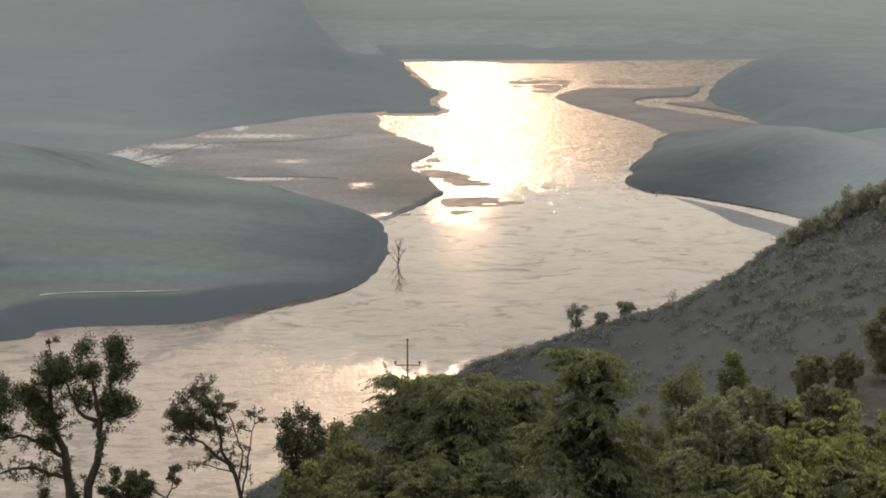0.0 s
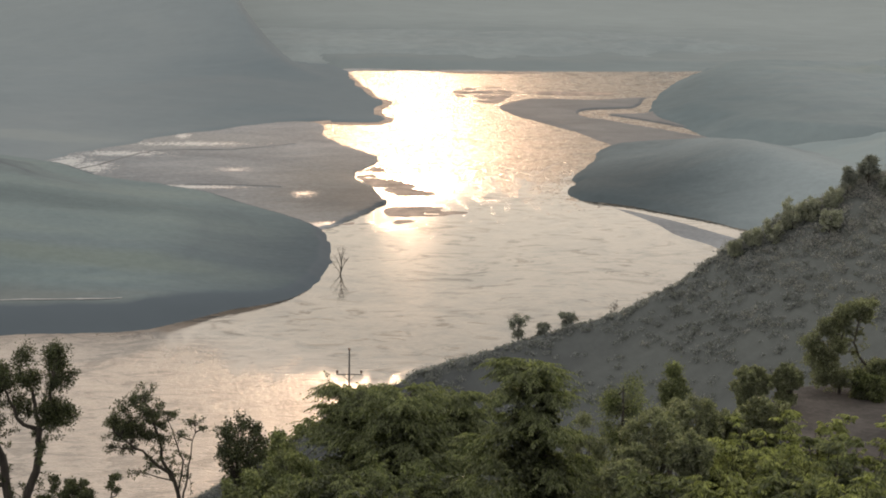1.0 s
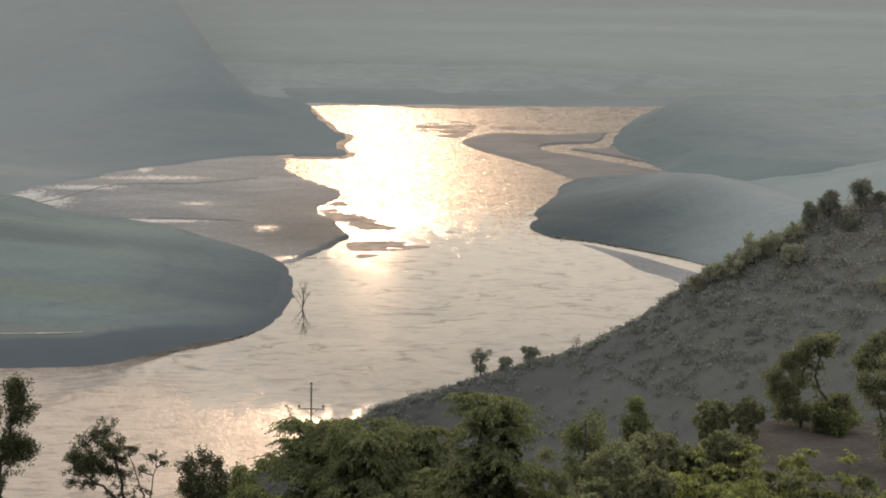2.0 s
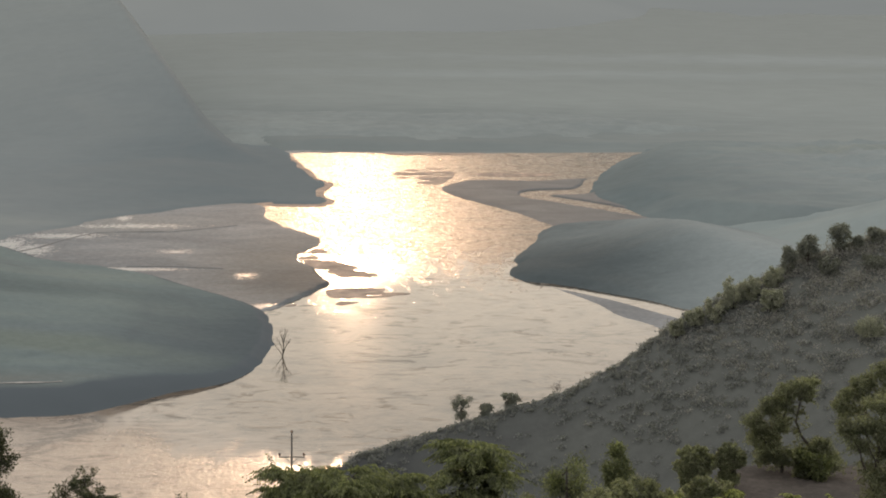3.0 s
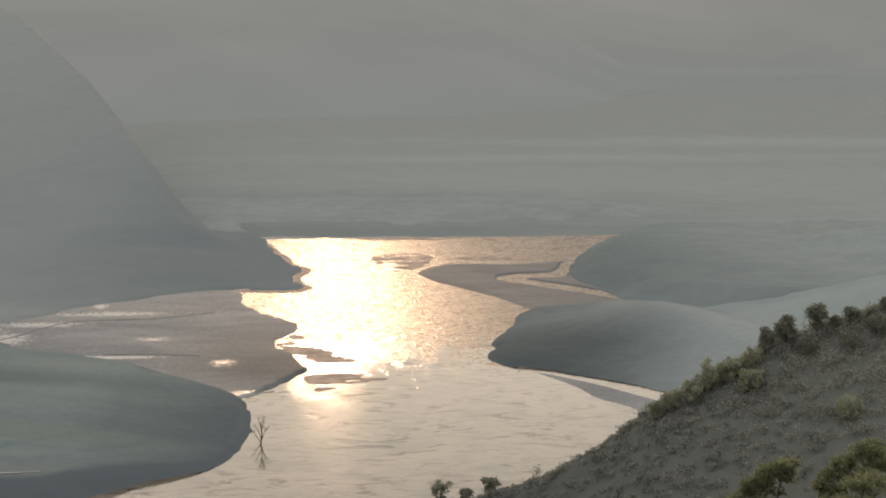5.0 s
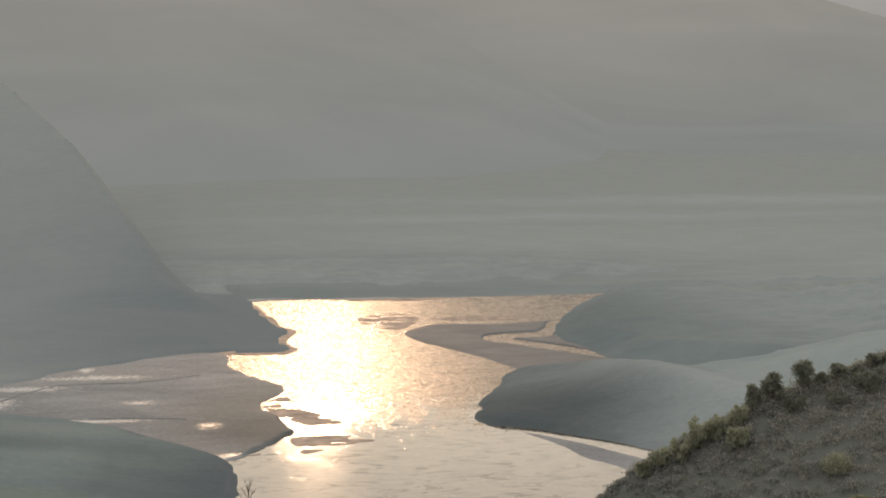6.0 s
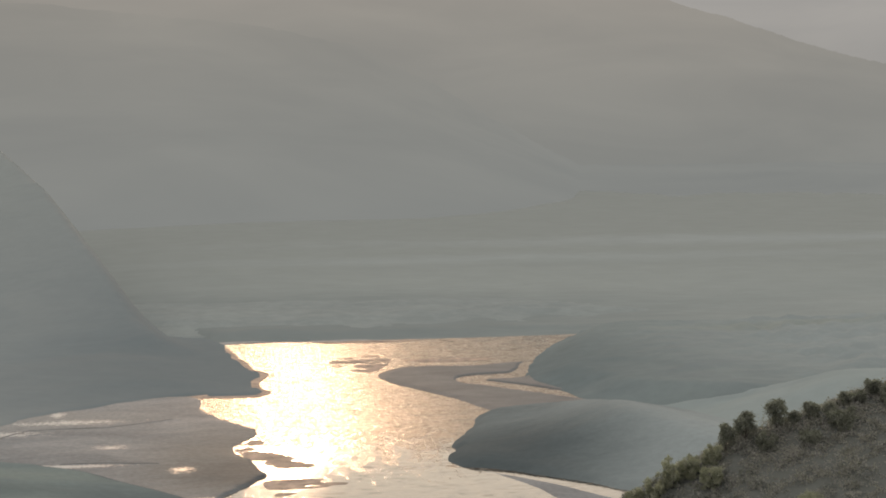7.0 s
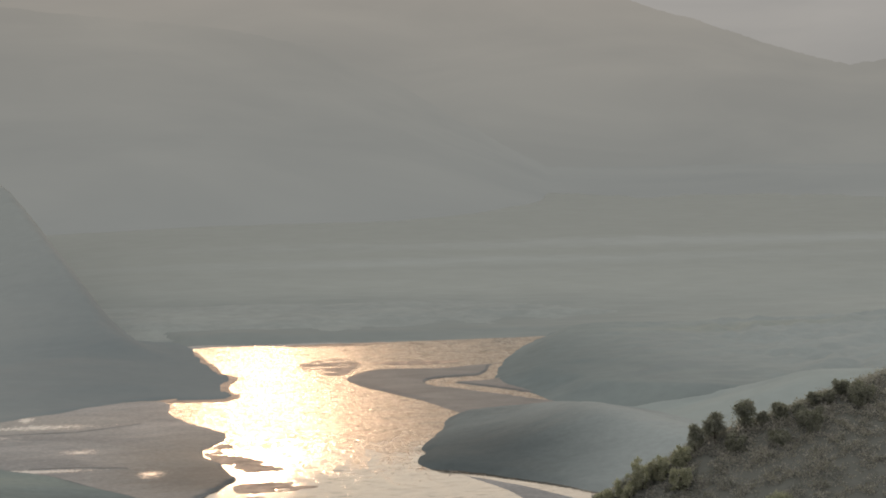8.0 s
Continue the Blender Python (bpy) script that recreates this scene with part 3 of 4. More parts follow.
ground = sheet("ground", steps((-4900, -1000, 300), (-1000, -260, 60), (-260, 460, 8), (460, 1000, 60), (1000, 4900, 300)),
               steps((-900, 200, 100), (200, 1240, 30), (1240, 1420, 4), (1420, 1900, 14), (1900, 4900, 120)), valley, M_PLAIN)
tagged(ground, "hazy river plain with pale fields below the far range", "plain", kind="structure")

water = sheet("water", steps((-700, 600, 50)), steps((120, 1360, 40)), lambda x, y: x * 0.0, M_WATER)
tagged(water, "silty rippled river water glittering under a low sun", "river", kind="structure")

# ---- banks and hills along the river ----
# The near terrace on the inside of the bend: a steep earth bank and a gently rising grass top.
TERRACE = [(-294, 527), (-142, 571), (-125, 587), (-110, 593), (-79, 597), (-63, 612), (-49, 628), (-33, 641), (-26, 661), (-23, 673), (-20, 703), (-21, 725),
           (-23, 747), (-27, 765), (-39, 784), (-55, 803), (-72, 821), (-96, 839), (-114, 852), (-128, 870), (-146, 893), (-218, 929), (-342, 929), (-372, 537)]


def terrace_top(x, y, s):
    bank = 2.6 + 4.6 * smooth(-30, -85, x)
    rise = 0.035 * np.maximum(-x - 40, 0) + 5.0 * smooth(-90, -190, x)
    steps_up = 0.25 * smooth(26, 30, s) + 0.25 * smooth(44, 48, s)
    return bank * (1 - (1 - np.clip(s / (2.1 * bank), 0, 1)) ** 2) + rise * smooth(14, 70, s) + steps_up + 0.35 * waves(x, y, 12, 2) * smooth(0, 10, s)


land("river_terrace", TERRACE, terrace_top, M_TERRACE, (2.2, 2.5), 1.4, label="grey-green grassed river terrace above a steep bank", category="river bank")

edge = rounded(TERRACE)
edge = edge[(edge[:, 0] > -122) & (edge[:, 0] < -78) & (edge[:, 1] < 640)]
edge = edge[np.argsort(edge[:, 0])]
out = np.gradient(edge, axis=0)
out = np.stack([-out[:, 1], out[:, 0]], 1) / np.hypot(out[:, 0], out[:, 1])[:, None]
verts, faces = [], []
for k, (p, o) in enumerate(zip(edge, out)):
    for offset, lift in ((14.6, 0.0), (14.8, 0.06), (15.6 + 0.5 * math.sin(k * 1.9), 0.06), (15.8 + 0.5 * math.sin(k * 1.9), 0.0)):
        q = p + o * (offset + 0.5 * math.sin(k * 0.7))
        s_in = inside(np.array([q[0]]), np.array([q[1]]), rounded(TERRACE))
        verts.append((q[0], q[1], float(terrace_top(q[:1], q[1:], s_in)[0]) + lift + 0.1))
for k in range(len(edge) - 1):
    for j in range(3):
        a = 4 * k + j
        faces.append((a, a + 1, a + 5, a + 4))
tagged(part("footpath", verts, faces, M_SAND_PALE, None), "pale trodden footpath along the terrace edge", "path", kind="structure")

def from_line(x, y, line):
    away = np.full(x.shape, 1e9)
    for (ax, ay), (bx, by) in zip(line, line[1:]):
        k = np.clip(((x - ax) * (bx - ax) + (y - ay) * (by - ay)) / ((bx - ax) ** 2 + (by - ay) ** 2), 0, 1)
        away = np.minimum(away, np.hypot(x - ax - k * (bx - ax), (y - ay - k * (by - ay)) * 0.6))
    return away


SANDBAR = [(-65, 741), (-27, 762), (-13, 785), (-2, 816), (-1, 825), (-6, 856), (-13, 875), (-15, 890), (-10, 911), (-4, 927), (-6, 951), (-24, 988), (-33, 1019),
           (-33, 1040), (-43, 1063), (-101, 1055), (-153, 997), (-207, 929), (-179, 859), (-117, 806)]


def sandbar_top(x, y, s):
    hollow = waves(x * 0.45, y, 34, 31, 4)
    return 0.3 * smooth(0, 6, s) + 0.3 * hollow + 0.2 * waves(x * 0.6, y, 9, 33, 3) + 0.3 + 0.7 * smooth(-32, -14, x) * smooth(903, 859, y)


land("sandbar", SANDBAR, sandbar_top, M_SAND, (1.6, 3.0), 1.6, label="wide damp grey sandbar with shallow puddles", category="sandbar")

def earth_bank(line, width, rise):
    """A low scarp of dark earth crossing the sandbar."""
    line = np.array(line, float)
    lo, hi = line.min(0) - 4, line.max(0) + 4
    ob = sheet("earth_bank", np.arange(lo[0], hi[0], 0.7), np.arange(lo[1], hi[1], 0.8),
               lambda x, y: np.maximum(sandbar_top(x, y, inside(x, y, rounded(SANDBAR))), 0.0) - 0.1 + (0.1 + rise) * smooth(width, 0.3, from_line(x, y, line) + 0.5 * waves(x, y, 7, 90)), M_MUD,
               lambda x, y: from_line(x, y, line) < width)
    tagged(ob, "low dark scarp of earth across the sandbar", "earth bank", kind="structure")


earth_bank([(-141, 899), (-134, 910), (-127, 928), (-120, 943), (-112, 956), (-93, 959), (-77, 959), (-63, 968), (-46, 981)], 0.8, 0.2)
earth_bank([(-88, 859), (-71, 860), (-56, 857), (-46, 855)], 0.9, 0.3)

# The wooded hill behind the sandbar; its ridge climbs steadily away from the river and back.
LEFT_HILL = [(-34, 1345), (-25, 1300), (-21, 1259), (-16, 1220), (-7, 1174), (0, 1148), (-5, 1115), (-3, 1092), (0, 1076), (-6, 1059), (-25, 1057), (-44, 1063), (-103, 1011),
             (-127, 971), (-148, 939), (-167, 911), (-210, 868), (-453, 750), (-900, 900), (-950, 2480), (-330, 2480), (-150, 2100), (-90, 1700), (-52, 1450)]
RIDGE = np.array([(-35, 1240, 3), (-68, 1280, 11), (-87, 1335, 17), (-125, 1480, 48), (-184, 1700, 91), (-285, 2000, 145), (-382, 2200, 170), (-488, 2350, 188), (-950, 2460, 200)], float)


def left_hill_top(x, y, s):
    away, height, side = np.full(x.shape, 1e9), np.zeros(x.shape), np.zeros(x.shape)
    for (ax, ay, az), (bx, by, bz) in zip(RIDGE, RIDGE[1:]):
        ex, ey = bx - ax, by - ay
        k = np.clip(((x - ax) * ex + (y - ay) * ey) / (ex * ex + ey * ey), 0, 1)
        d = np.hypot(x - ax - k * ex, y - ay - k * ey)
        nearer = d < away
        away, height = np.where(nearer, d, away), np.where(nearer, az + k * (bz - az), height)
        side = np.where(nearer, np.sign(ex * (y - ay) - ey * (x - ax)), side)
    reach = np.where(side > 0, 60 + 3.4 * height, 18 + 0.45 * height)
    fall = np.clip(1 - away / reach, 0, 1)
    foot = 0.05 * s / (1 + s / 500)
    top = np.maximum(height * fall * (1.25 - 0.25 * fall), foot) * smooth(0, 60, s)
    return 1.0 * smooth(0, 4, s) + top + smooth(10, 90, s) * (2.5 * waves(x, y, 120, 8, 2) + 0.8 * waves(x, y, 22, 4, 3))


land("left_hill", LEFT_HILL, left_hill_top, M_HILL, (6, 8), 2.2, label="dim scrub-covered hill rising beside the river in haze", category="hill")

LEFT_BEACH = [(-45, 1336), (-25, 1293), (-18, 1259), (-13, 1220), (-4, 1174), (3, 1148), (-2, 1115), (0, 1092), (4, 1074), (-3, 1054), (-25, 1053), (-46, 1060), (-30, 1078), (-15, 1120), (-25, 1200), (-42, 1290)]
land("left_beach", LEFT_BEACH, lambda x, y, s: 0.4 * smooth(0, 5, s) + 0.3 * waves(x, y * 0.4, 10, 13) - 0.03, M_GRAVEL, (1.4, 3.0), 1.2,
     label="narrow rim of brown gravel at the foot of the hill", category="beach")

RIGHT_SPIT = [(116, 988), (98, 934), (85, 887), (86, 875), (80, 856), (79, 842), (84, 831), (99, 822), (114, 806), (129, 789), (148, 764), (198, 728), (262, 705), (290, 760), (250, 860), (228, 940), (180, 1000)]


def right_spit_top(x, y, s):
    outline = rounded(RIGHT_SPIT)
    around = sum(inside(x + r * math.cos(a), y + r * math.sin(a), outline) for r in (10, 22) for a in (0.4, 1.45, 2.5, 3.54, 4.6, 5.6)) / 12
    deep = s + (around - s) * smooth(6, 30, s)  # a rounded back, without a sharp ridge
    return 1.5 * smooth(0, 5, s) + 0.14 * deep + 15 * smooth(18, 125, deep) + smooth(5, 30, s) * (0.8 * waves(x, y, 15, 6) + 0.7 * waves(x, y, 38, 7))


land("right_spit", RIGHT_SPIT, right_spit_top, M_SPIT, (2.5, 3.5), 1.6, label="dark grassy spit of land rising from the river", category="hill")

RIGHT_BEACH = [(83, 831), (96, 811), (108, 780), (112, 757), (121, 741), (140, 708), (198, 656), (252, 675), (160, 722), (134, 756), (119, 783), (105, 803), (92, 820)]
land("right_beach", RIGHT_BEACH, lambda x, y, s: 0.3 * smooth(0, 5, s) + 0.12 * waves(x + y, y * 0.4, 18, 12), M_SAND, (1.4, 2.0), 0.8,
     label="low bar of wet grey sand along the water", category="beach")

RIGHT_FLAT = [(64, 1123), (76, 1161), (93, 1174), (123, 1169), (155, 1182), (173, 1148), (189, 1106), (202, 1037), (215, 980), (135, 963), (116, 984), (95, 1044), (79, 1076)]
BROOK = np.array([(189, 1001), (163, 1037), (141, 1068), (125, 1088), (114, 1100), (116, 1112), (129, 1117), (145, 1119), (154, 1142), (159, 1165)], float)


for _ in range(2):  # round the brook's bends
    BROOK = np.concatenate([BROOK[:1], np.stack([0.75 * BROOK[:-1] + 0.25 * BROOK[1:], 0.25 * BROOK[:-1] + 0.75 * BROOK[1:]], 1).reshape(-1, 2), BROOK[-1:]])


def right_flat_top(x, y, s):
    return 0.7 * smooth(0, 8, s) + 0.15 * waves(x, y, 30, 14) - 2.0 * smooth(7.6, 5.0, from_line(x, y, BROOK) + 0.8 * waves(x, y, 12, 15))


land("right_flat", RIGHT_FLAT, right_flat_top, M_MUD, (1.5, 2.5), 1.5, label="low grey-brown mud flat by the river", category="river bank")

RIGHT_HILL = [(216, 1350), (213, 1328), (191, 1275), (173, 1223), (151, 1130), (149, 1093), (162, 1046), (178, 1000), (270, 929), (501, 895), (712, 1014), (645, 1433), (276, 1433)]


def right_hill_top(x, y, s):
    crest = np.interp(x, [150, 215, 240, 300, 330, 390, 440, 600], [5, 10, 12, 11, 13, 13, 16, 22])
    fall = smooth(1345, 1275, y)
    return 1.0 * smooth(0, 4, s) + crest * smooth(0, 30, s) * fall + fall * smooth(20, 80, s) * (2.0 * waves(x, y, 40, 18) + (1.0 + 2.8 * smooth(270, 330, x)) * waves(x, y, 11, 19, 3))


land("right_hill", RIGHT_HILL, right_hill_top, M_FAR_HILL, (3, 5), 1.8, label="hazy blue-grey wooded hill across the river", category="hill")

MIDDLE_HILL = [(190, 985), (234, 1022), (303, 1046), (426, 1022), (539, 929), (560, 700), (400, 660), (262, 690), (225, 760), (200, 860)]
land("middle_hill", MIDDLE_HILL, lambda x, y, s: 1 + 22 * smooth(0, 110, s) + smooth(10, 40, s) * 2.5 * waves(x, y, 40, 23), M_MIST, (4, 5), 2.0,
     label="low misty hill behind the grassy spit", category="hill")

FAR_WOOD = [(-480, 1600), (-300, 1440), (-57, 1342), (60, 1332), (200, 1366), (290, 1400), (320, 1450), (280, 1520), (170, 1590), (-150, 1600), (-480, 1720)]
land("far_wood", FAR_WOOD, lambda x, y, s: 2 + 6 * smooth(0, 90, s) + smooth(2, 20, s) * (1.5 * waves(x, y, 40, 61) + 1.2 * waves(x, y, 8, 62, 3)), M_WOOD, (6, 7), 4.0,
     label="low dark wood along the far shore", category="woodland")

FAR_BEACH = [(-34, 1310), (-24, 1316), (-8, 1319), (28, 1314), (60, 1316), (84, 1309), (60, 1306), (30, 1308), (-8, 1311), (-24, 1303)]
land("far_beach", FAR_BEACH, lambda x, y, s: 0.9 * smooth(0, 5, s) + 0.25 * waves(x, y, 9, 44), M_SAND_PALE, (1.2, 1.4), 1.2, 3.0, label="thin pale beach on the far shore", category="beach")

# Gravel bars in the stream.
BARS = {
    "near": [(-13, 880), (-9, 906), (-2, 914), (3, 886), (12, 865), (21, 846), (20, 836), (4, 839), (-3, 856)],
    "shoal": [(-1, 809), (16, 812), (34, 803), (27, 793), (17, 785), (4, 774), (3, 787)],
    "far": [(39, 1195), (55, 1226), (79, 1215), (66, 1148), (48, 1161)],
    "shore": [(33, 1305), (56, 1316), (83, 1322), (105, 1306), (66, 1296)],
    "edge": [(-26, 757), (-19, 773), (-12, 777), (-19, 765)],
    "strip": [(77, 1195), (109, 1208), (146, 1201), (108, 1185)],
}
for seed, bar in enumerate(BARS.values()):
    land("gravel_bar", bar, lambda x, y, s: 0.2 * smooth(0, 4, s) + 0.75 * waves(x * 0.3, y * 0.8, 5, 40 + seed) - 0.05, M_GRAVEL, (1.0, 1.6), 1.6, 5.0,
         label="low brown gravel bar awash in the river", category="gravel bar")

# ---- the far ranges ----
def far_range(name, distance, ridge, low, high, depth, label, seed):
    """A long mountain: a ridge over azimuths, with spurs, sloping down to the plain towards the valley."""
    az = np.concatenate([np.linspace(-38, -9, 60), np.linspace(-8.9, 20, 520), np.linspace(20.2, 46, 50)])
    top = np.interp(az, [a for a, _ in ridge], [e for _, e in ridge])
    verts, faces = [], []
    rows = 14
    for r in range(rows + 1):
        k = r / rows
        d = distance + depth * k
        z_top = 150 + (distance + depth) * np.tan(np.radians(top + 0.05 * waves(az * 10, az * 0 + seed, 9, seed) + 0.04 * waves(az * 60, az * 0 + seed, 9, seed + 3)))
        for a, zt in zip(az, z_top):
            fold = 0.012 * math.sin(a * 0.9 + seed + 3 * k) * math.sin(math.pi * k)
            z = zt * (k ** 1.1 + fold) if r else -4.0
            verts.append((d * math.sin(radians(a)), d * math.cos(radians(a)), z))
    n = len(az)
    for r in range(rows):
        for c in range(n - 1):
            faces.append((r * n + c, r * n + c + 1, (r + 1) * n + c + 1, (r + 1) * n + c))
    mesh = bpy.data.meshes.new(name)
    mesh.from_pydata(verts, [], faces)
    mesh.polygons.foreach_set("use_smooth", [True] * len(faces))
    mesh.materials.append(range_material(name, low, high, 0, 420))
    return tagged(new(name, mesh), label, "mountain", kind="structure")


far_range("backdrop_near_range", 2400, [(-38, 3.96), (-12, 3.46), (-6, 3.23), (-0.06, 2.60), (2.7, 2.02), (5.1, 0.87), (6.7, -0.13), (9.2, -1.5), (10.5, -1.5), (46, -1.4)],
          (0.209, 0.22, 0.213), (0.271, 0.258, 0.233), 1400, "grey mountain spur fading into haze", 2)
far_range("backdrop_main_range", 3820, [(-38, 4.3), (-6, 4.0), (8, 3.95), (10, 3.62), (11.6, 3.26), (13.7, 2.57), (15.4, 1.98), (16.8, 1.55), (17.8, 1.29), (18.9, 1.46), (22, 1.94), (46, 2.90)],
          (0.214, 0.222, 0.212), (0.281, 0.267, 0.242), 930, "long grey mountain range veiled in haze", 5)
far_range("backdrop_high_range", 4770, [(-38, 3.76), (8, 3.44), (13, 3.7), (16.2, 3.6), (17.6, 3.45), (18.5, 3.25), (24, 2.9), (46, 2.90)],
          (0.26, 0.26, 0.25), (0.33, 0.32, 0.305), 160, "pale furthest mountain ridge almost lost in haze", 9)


# ---- the hillside below the camera, and the spur beyond the ravine ----
def spur(x, y):
    crest = np.interp(x, [-80.8, -39.4, -22.2, -6.0, 6.0, 21.1, 41.3, 51.3, 56.3, 61.3, 70.3, 81.3, 92.4, 115.4, 200.4], [15.3, 30.6, 41.3, 51.5, 57.6, 62.7, 69.2, 74.3, 78.3, 82.4, 86.4, 92.5, 96.5, 104.1, 121.7])
    return crest - 0.52 * np.maximum(338 - y, 0) - 0.4 * np.maximum(y - 338, 0) + 1.2 * waves(x, y, 22, 51) + 0.5 * waves(x, y, 6, 52, 2)


def near_slope(x, y):
    d = np.hypot(x, y)
    z = 148.4 - 0.342 * d - 0.75 * np.maximum(d - 165, 0)
    z = z + 1.5 * np.exp(-(((x - 4) / 15) ** 2 + ((y - 126) / 20) ** 2))
    z = z + 0.5 * waves(x, y, 9, 55) * smooth(3, 20, d)
    field = smooth(19, 25, x) * smooth(60, 52, x) * smooth(107, 113, y) * smooth(138, 127, y)
    return z * (1 - field) + (114.6 + 0.02 * (x - 30) + 0.2 * waves(x, y, 5, 56)) * field


def hillside_top(x, y):
    a, b = near_slope(x, y), spur(x, y)
    h = np.clip(0.5 + (a - b) / 12, 0, 1)
    return np.maximum(b * (1 - h) + a * h + 6 * h * (1 - h) * 0.5, -3.2)


hillside = sheet("hillside", steps((-240, -60, 9), (-60, 140, 1.6), (140, 420, 14)), steps((-120, 0, 10), (0, 180, 2.0), (180, 420, 2.4), (420, 480, 10)), hillside_top, M_SLOPE)
tagged(hillside, "dark scrubby hillside falling from the viewpoint to the river", "hillside", kind="structure")


def on_slope(x, y):
    return float(hillside_top(np.array([float(x)]), np.array([float(y)]))[0])


field = sheet("field", np.arange(23.5, 50, 0.8), np.arange(110.5, 127, 0.8), lambda x, y: hillside_top(x, y) + 0.06 + 0.08 * waves(x, y, 1.5, 57, 2), M_SOIL,
              lambda x, y: inside(x, y, rounded([(25, 112), (36, 111), (49, 112), (49, 124), (38, 126), (27, 124.5)])) + 0.8 * waves(x, y, 3, 58) > 0)
tagged(field, "bare brown earth of a small hillside field", "field", kind="structure")

# Low scrub all over the spur, thin in the ravine and painted paler, as if sunlit, towards the top, too much to count.
rng = np.random.default_rng(77)
green, sunlit = ([], []), ([], [])
for k in range(4000):
    if k < 2400:
        x, y = rng.uniform(-40, 135) if rng.random() < 0.4 else rng.uniform(50, 125), 338 - abs(rng.normal() * 17) + rng.uniform(-2, 6)
        r = rng.uniform(0.4, 1.0) * (1.6 if rng.random() < 0.06 else 1) * (1 + 0.9 * float(smooth(55, 85, x)) * rng.random())
        lift = 0.15 * r
    else:  # taller growth along the crest
        x, y = rng.uniform(-35, 112), 339 + rng.uniform(-3, 4)
        r = rng.uniform(0.2, 0.6) * (2.2 if rng.random() < 0.12 else 1)
        lift = 0.25 * r
    spots, sizes = sunlit if x + 0.6 * (y - 338) + 14 * rng.normal() > 62 else green
    spots.append((x, y, on_slope(x, y) + lift))
    sizes.append(r)
for (spots, sizes), leaf, label in ((green, M_SCRUB, "dusky scrub and low bushes covering the spur"), (sunlit, M_SCRUB_SUNLIT, "pale sunlit scrub on the upper spur")):
    v, f = leaf_cloud(rng, spots, sizes, 46 * len(spots), 0.34, flat=0.5)
    tagged(part("scrub", v, f, leaf, None), label, "scrub", kind="stuff")

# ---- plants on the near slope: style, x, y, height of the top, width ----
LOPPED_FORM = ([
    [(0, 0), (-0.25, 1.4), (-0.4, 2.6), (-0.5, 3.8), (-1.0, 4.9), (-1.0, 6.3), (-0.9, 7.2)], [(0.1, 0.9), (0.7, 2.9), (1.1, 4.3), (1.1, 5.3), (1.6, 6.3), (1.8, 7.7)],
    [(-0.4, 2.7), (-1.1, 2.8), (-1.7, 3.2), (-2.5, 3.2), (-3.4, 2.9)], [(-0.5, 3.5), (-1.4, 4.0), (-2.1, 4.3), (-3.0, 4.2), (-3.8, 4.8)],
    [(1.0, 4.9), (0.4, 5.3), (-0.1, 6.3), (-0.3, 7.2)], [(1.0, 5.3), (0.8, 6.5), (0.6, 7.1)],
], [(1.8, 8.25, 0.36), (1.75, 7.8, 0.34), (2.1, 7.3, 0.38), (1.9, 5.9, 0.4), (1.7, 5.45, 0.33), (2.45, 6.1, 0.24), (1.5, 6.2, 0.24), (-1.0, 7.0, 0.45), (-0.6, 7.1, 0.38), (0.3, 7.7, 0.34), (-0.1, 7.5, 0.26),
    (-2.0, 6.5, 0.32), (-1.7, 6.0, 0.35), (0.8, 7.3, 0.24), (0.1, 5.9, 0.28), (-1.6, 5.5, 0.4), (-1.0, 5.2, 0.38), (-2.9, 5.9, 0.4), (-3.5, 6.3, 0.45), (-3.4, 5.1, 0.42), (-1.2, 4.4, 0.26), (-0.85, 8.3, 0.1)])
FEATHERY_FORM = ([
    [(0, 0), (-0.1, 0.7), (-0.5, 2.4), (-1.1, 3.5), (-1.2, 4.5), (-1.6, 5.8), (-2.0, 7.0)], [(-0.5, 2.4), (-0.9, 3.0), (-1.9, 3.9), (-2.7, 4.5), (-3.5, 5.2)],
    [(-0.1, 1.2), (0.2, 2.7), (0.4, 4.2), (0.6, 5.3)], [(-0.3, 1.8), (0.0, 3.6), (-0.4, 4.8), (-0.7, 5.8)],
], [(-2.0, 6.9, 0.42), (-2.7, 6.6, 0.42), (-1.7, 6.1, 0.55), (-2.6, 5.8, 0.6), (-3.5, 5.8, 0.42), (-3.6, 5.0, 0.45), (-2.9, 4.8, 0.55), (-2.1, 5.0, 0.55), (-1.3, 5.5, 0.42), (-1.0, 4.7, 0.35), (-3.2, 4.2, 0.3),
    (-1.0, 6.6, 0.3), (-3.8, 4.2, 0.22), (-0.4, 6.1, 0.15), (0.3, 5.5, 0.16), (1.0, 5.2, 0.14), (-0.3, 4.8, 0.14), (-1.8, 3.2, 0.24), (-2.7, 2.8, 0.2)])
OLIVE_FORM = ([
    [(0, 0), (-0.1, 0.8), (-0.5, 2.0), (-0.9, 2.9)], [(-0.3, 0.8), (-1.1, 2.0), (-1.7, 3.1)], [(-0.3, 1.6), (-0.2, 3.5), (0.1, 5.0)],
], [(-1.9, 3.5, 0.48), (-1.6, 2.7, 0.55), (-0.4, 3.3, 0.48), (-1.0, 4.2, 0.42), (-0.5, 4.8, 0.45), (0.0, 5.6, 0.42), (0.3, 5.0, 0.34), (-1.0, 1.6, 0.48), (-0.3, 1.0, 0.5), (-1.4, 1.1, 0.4)])
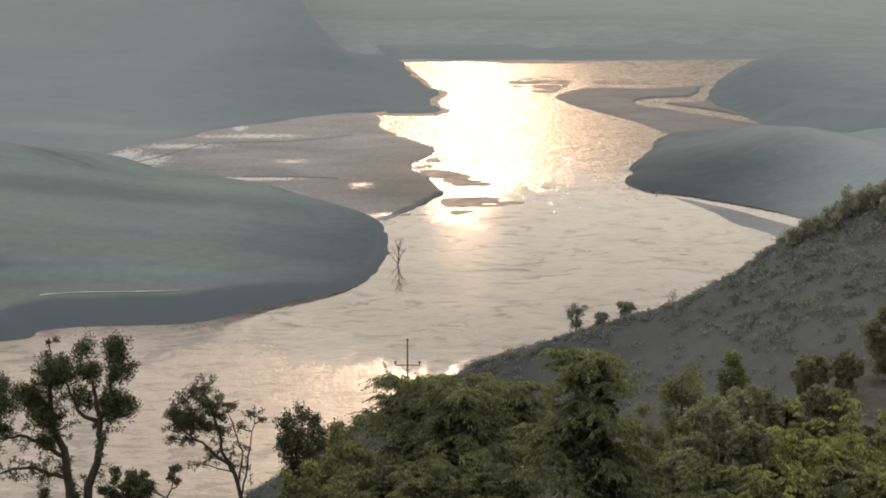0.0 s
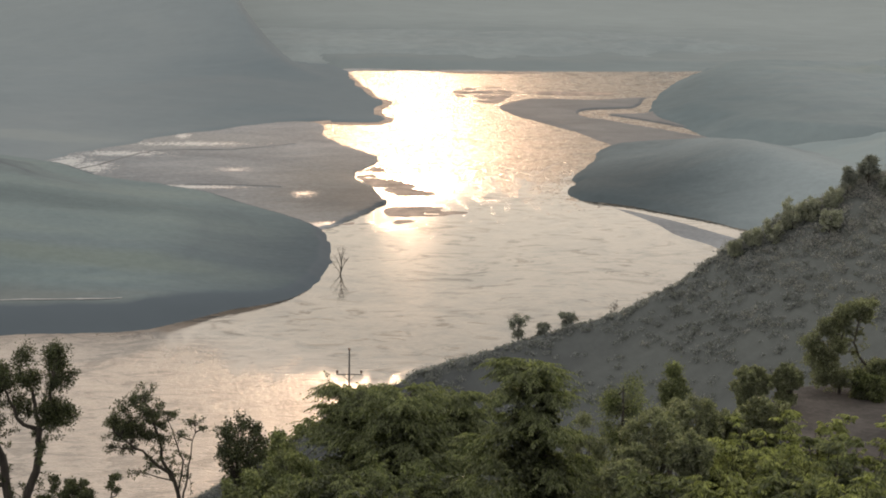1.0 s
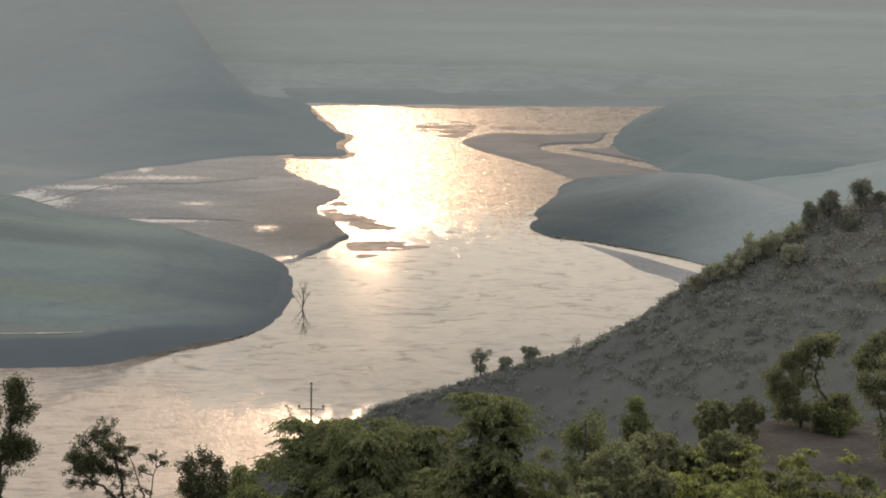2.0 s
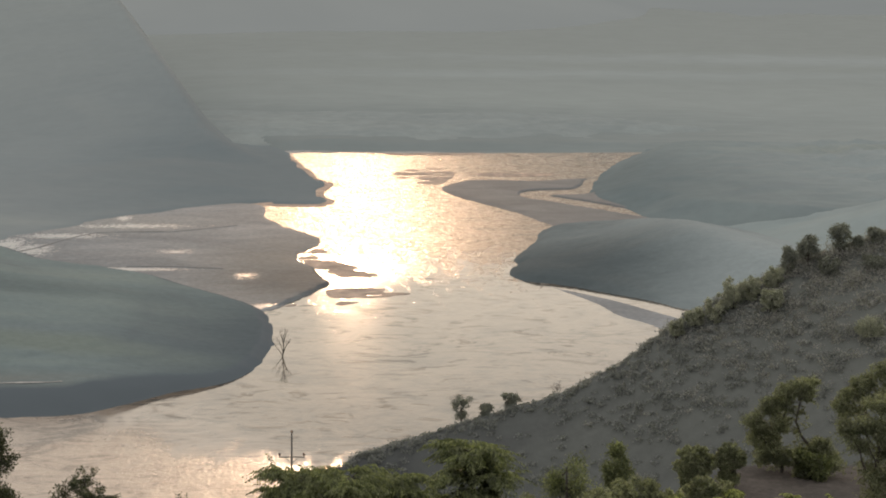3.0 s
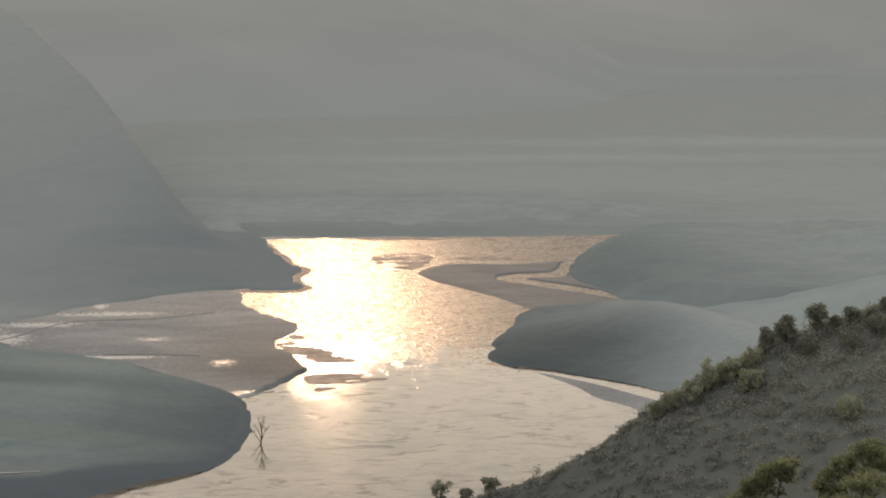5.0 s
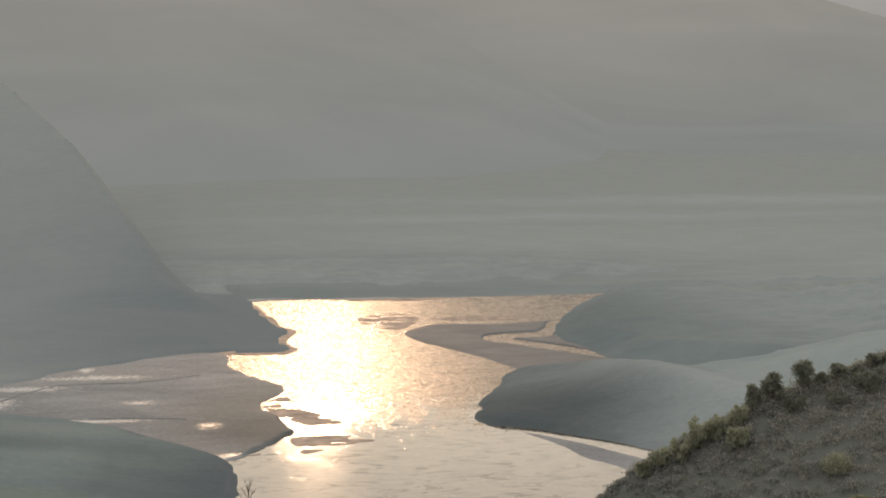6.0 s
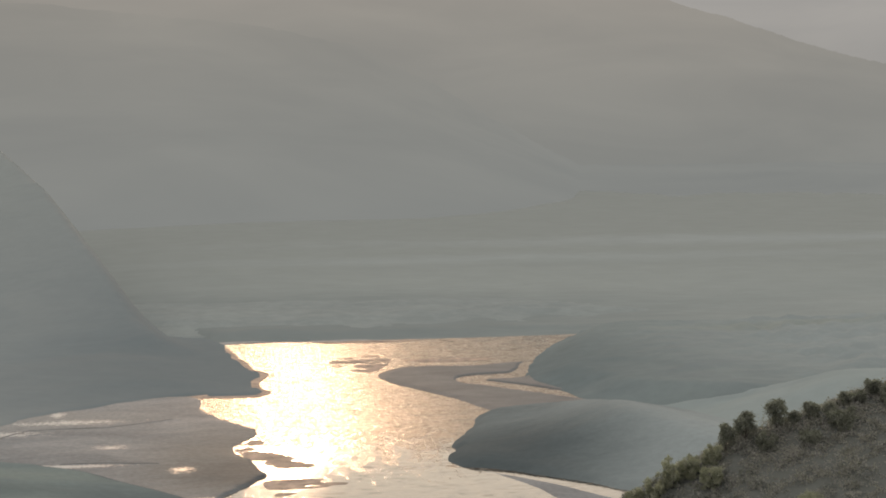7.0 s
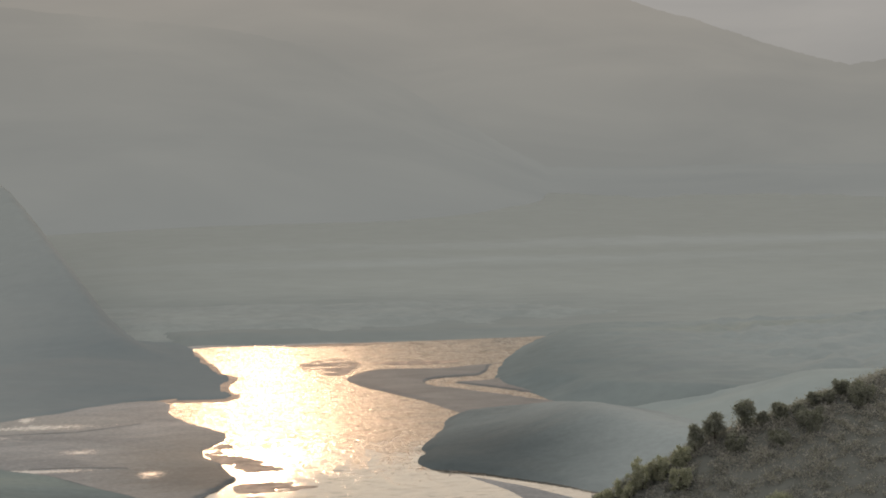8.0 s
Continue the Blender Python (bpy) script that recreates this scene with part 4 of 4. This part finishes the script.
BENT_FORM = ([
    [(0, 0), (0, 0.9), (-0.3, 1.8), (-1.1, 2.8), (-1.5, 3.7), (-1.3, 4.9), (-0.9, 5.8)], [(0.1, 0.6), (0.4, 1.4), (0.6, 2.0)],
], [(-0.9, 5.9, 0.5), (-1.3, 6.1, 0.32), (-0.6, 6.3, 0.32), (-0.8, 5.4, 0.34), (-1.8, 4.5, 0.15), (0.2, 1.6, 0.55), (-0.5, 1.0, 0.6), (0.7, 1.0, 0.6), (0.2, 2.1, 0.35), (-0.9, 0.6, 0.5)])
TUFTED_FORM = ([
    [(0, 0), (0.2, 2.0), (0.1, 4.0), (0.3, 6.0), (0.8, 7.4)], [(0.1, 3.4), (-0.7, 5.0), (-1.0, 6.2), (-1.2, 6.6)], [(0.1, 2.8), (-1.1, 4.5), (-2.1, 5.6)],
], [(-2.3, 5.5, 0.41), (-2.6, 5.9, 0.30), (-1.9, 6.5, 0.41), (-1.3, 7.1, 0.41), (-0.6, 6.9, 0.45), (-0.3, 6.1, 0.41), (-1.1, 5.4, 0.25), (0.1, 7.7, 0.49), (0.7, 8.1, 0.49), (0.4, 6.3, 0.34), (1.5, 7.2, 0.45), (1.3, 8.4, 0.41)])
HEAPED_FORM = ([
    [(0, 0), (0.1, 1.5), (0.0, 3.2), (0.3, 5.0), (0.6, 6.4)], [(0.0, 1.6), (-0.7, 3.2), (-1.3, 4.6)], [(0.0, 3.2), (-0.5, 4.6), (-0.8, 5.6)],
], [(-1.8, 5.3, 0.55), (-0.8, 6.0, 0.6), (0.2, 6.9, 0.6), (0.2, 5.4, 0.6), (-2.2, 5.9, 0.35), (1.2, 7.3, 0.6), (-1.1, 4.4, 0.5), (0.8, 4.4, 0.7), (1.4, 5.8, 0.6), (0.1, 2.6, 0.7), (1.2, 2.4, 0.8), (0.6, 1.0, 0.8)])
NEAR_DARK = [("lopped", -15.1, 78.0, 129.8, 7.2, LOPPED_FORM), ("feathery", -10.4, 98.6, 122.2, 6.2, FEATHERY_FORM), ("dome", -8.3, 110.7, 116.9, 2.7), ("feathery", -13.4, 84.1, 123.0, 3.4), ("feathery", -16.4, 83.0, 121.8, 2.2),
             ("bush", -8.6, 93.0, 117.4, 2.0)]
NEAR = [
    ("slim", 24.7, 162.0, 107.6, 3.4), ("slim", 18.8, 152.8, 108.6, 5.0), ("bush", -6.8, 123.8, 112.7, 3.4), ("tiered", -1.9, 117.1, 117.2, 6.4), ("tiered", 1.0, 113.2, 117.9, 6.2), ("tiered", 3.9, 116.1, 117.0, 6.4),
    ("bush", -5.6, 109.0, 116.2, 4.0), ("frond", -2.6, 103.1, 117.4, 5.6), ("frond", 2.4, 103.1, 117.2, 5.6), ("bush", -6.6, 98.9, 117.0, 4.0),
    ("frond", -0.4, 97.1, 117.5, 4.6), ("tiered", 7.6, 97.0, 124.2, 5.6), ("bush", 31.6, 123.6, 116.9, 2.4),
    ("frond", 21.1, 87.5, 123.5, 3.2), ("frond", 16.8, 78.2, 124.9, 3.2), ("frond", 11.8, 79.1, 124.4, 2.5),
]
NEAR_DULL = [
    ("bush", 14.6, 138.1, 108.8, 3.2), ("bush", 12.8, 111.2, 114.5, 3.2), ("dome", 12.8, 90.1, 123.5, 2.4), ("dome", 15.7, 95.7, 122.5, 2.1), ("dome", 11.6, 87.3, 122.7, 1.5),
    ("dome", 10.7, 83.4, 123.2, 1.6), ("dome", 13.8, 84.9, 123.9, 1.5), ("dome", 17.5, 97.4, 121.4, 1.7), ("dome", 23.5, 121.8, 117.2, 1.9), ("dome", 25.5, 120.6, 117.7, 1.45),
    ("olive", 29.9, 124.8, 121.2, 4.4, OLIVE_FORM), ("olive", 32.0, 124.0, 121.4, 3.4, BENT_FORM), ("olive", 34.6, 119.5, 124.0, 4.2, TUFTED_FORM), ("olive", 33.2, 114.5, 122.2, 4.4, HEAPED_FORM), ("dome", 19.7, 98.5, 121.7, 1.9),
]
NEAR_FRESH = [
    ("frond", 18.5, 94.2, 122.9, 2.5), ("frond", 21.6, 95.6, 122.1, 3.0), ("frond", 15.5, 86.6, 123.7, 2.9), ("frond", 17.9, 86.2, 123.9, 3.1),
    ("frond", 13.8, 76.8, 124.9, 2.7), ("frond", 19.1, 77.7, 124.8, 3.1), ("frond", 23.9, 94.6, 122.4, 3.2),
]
LABELS = {
    "dome": ("bush", "dense dark bush against the bright water", "bush", 16000, 0.13),
    "lopped": ("tree", "gnarled lopped tree with dark rounded leaf clumps", "tree", 60000, 0.1),
    "feathery": ("tree", "fine-leaved spreading tree with several thin stems", "tree", 20000, 0.1),
    "tiered": ("tree", "tall dark tree with drooping layered branches", "tree", 26000, 0.3),
    "slim": ("tree", "slender dusky tree on the slope", "tree", 17000, 0.18),
    "bush": ("bush", "leafy dark green bush on the slope", "bush", 13000, 0.19),
    "frond": ("bush", "dark green bush of drooping feathered fronds", "bush", 20000, 0.27),
    "fresh": ("bush", "bright green bush of drooping feathered fronds", "bush", 20000, 0.27),
}
LABELS["olive"] = ("tree", "lopped olive tree with large rounded leaf tufts", "tree", 26000, 0.14)
LABELS["dull"] = ("bush", "rounded olive-grey bush on the slope", "bush", 22000, 0.14)
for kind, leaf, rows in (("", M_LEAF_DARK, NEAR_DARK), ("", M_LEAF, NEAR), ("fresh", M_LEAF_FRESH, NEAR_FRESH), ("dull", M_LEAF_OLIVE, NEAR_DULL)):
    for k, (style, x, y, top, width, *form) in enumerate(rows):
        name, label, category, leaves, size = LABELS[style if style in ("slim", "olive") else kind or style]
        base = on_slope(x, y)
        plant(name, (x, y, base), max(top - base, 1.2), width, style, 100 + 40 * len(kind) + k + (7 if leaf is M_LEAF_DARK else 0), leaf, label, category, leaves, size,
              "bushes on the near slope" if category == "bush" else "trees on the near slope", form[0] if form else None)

# ---- small trees along the crest of the spur ----
CREST = [("umbrella", 23.7, 340.5, 67.9, 3.6), ("umbrella", 27.9, 340.5, 66.2, 3.0), ("umbrella", 32.3, 340.5, 68.2, 3.4), ("cone", 83.6, 336.0, 98.0, 4.6), ("umbrella", 89.2, 336.0, 99.4, 4.4),
         ("slim", 92.2, 336.0, 96.9, 2.2), ("umbrella", 95.4, 336.0, 98.6, 3.2), ("slim", 98.0, 334.0, 98.8, 2.6), ("umbrella", 101.8, 336.0, 99.0, 3.2), ("slim", 80.1, 336.0, 95.2, 3.2),
         ("bush", 99.4, 331.1, 99.6, 4.2), ("umbrella", 106.3, 336.0, 102.4, 3.0), ("slim", 104.0, 335.0, 100.4, 1.8), ("bush", 109.0, 333.0, 103.0, 4.6), ("bush", 86.5, 333.0, 94.6, 3.4), ("bush", 93.5, 331.0, 95.4, 3.6)]
STRAW = [("bush", 70.4, 335.0, 89.8, 3.8), ("bush", 73.8, 335.0, 90.8, 3.2), ("bush", 67.2, 334.0, 87.4, 3.4), ("bush", 63.6, 334.6, 84.9, 2.8), ("bush", 60.6, 334.6, 83.2, 2.4), ("bush", 77.4, 335.0, 92.4, 3.0),
         ("dome", 89.4, 316.0, 87.0, 4.4), ("bush", 76.0, 330.0, 89.6, 3.6)]
for leaf, rows, look_of in ((M_LEAF_DULL, CREST, "small dusky tree on the crest of the spur"), (M_LEAF_STRAW, STRAW, "straw-green leafy bush on the crest of the spur")):
    for k, (style, x, y, top, width) in enumerate(rows):
        base = on_slope(x, y)
        kind = "bush" if leaf is M_LEAF_STRAW else "tree"
        plant(kind, (x, y, base), max(top - base, 2.0), width, style, 300 + k, leaf, look_of, kind, 2200 if x < 40 else 5000, 0.3,
              "bushes along the spur" if kind == "bush" else "trees along the spur")
plant("bare_tree", (41.1, 343.5, on_slope(41.1, 343.5)), 5.0, 3.0, "bare", 401, M_LEAF_DULL, "thin leafless tree on the spur", "tree")
plant("bare_tree", (-16, 681, -0.8), 14.0, 8.0, "bare", 402, M_LEAF_DULL, "bare drowned tree standing in the river", "tree")


# ---- the power pole among the bushes ----
def power_pole(x, y):
    base = on_slope(x, y)
    thing = tagged(new("power_pole"), "dark iron power pole with a crossarm and insulators", "power pole")
    thing.location = (x, y, base)
    top = 113.4 - base
    v, f = [], []
    tube(v, f, [Vector((0, 0, -0.4)), Vector((0, 0, top * 0.5)), Vector((0, 0, top))], [0.1, 0.085, 0.06], 10)
    part("post", v, f, M_IRON, thing, even=True)
    v, f = [], []
    arm = top - 1.75
    tube(v, f, [Vector((-0.95, 0, arm)), Vector((0, -0.02, arm + 0.03)), Vector((0.95, 0, arm))], [0.035, 0.04, 0.035], 6)
    tube(v, f, [Vector((-0.5, 0, arm)), Vector((0, 0, arm - 0.5))], [0.014, 0.014], 5)
    tube(v, f, [Vector((0.5, 0, arm)), Vector((0, 0, arm - 0.5))], [0.014, 0.014], 5)
    part("crossarm", v, f, M_IRON, thing)
    for px, pz in ((-0.88, arm + 0.05), (0.88, arm + 0.05), (0, top)):
        v, f = [], []
        tube(v, f, [Vector((px, 0, pz + h)) for h in (0, 0.08, 0.1, 0.16, 0.18, 0.25, 0.28)], [0.03, 0.03, 0.1, 0.09, 0.07, 0.09, 0.03], 10)
        part("insulator", v, f, M_PORCELAIN, thing, "brown glazed insulator")


power_pole(-2.6, 140.0)
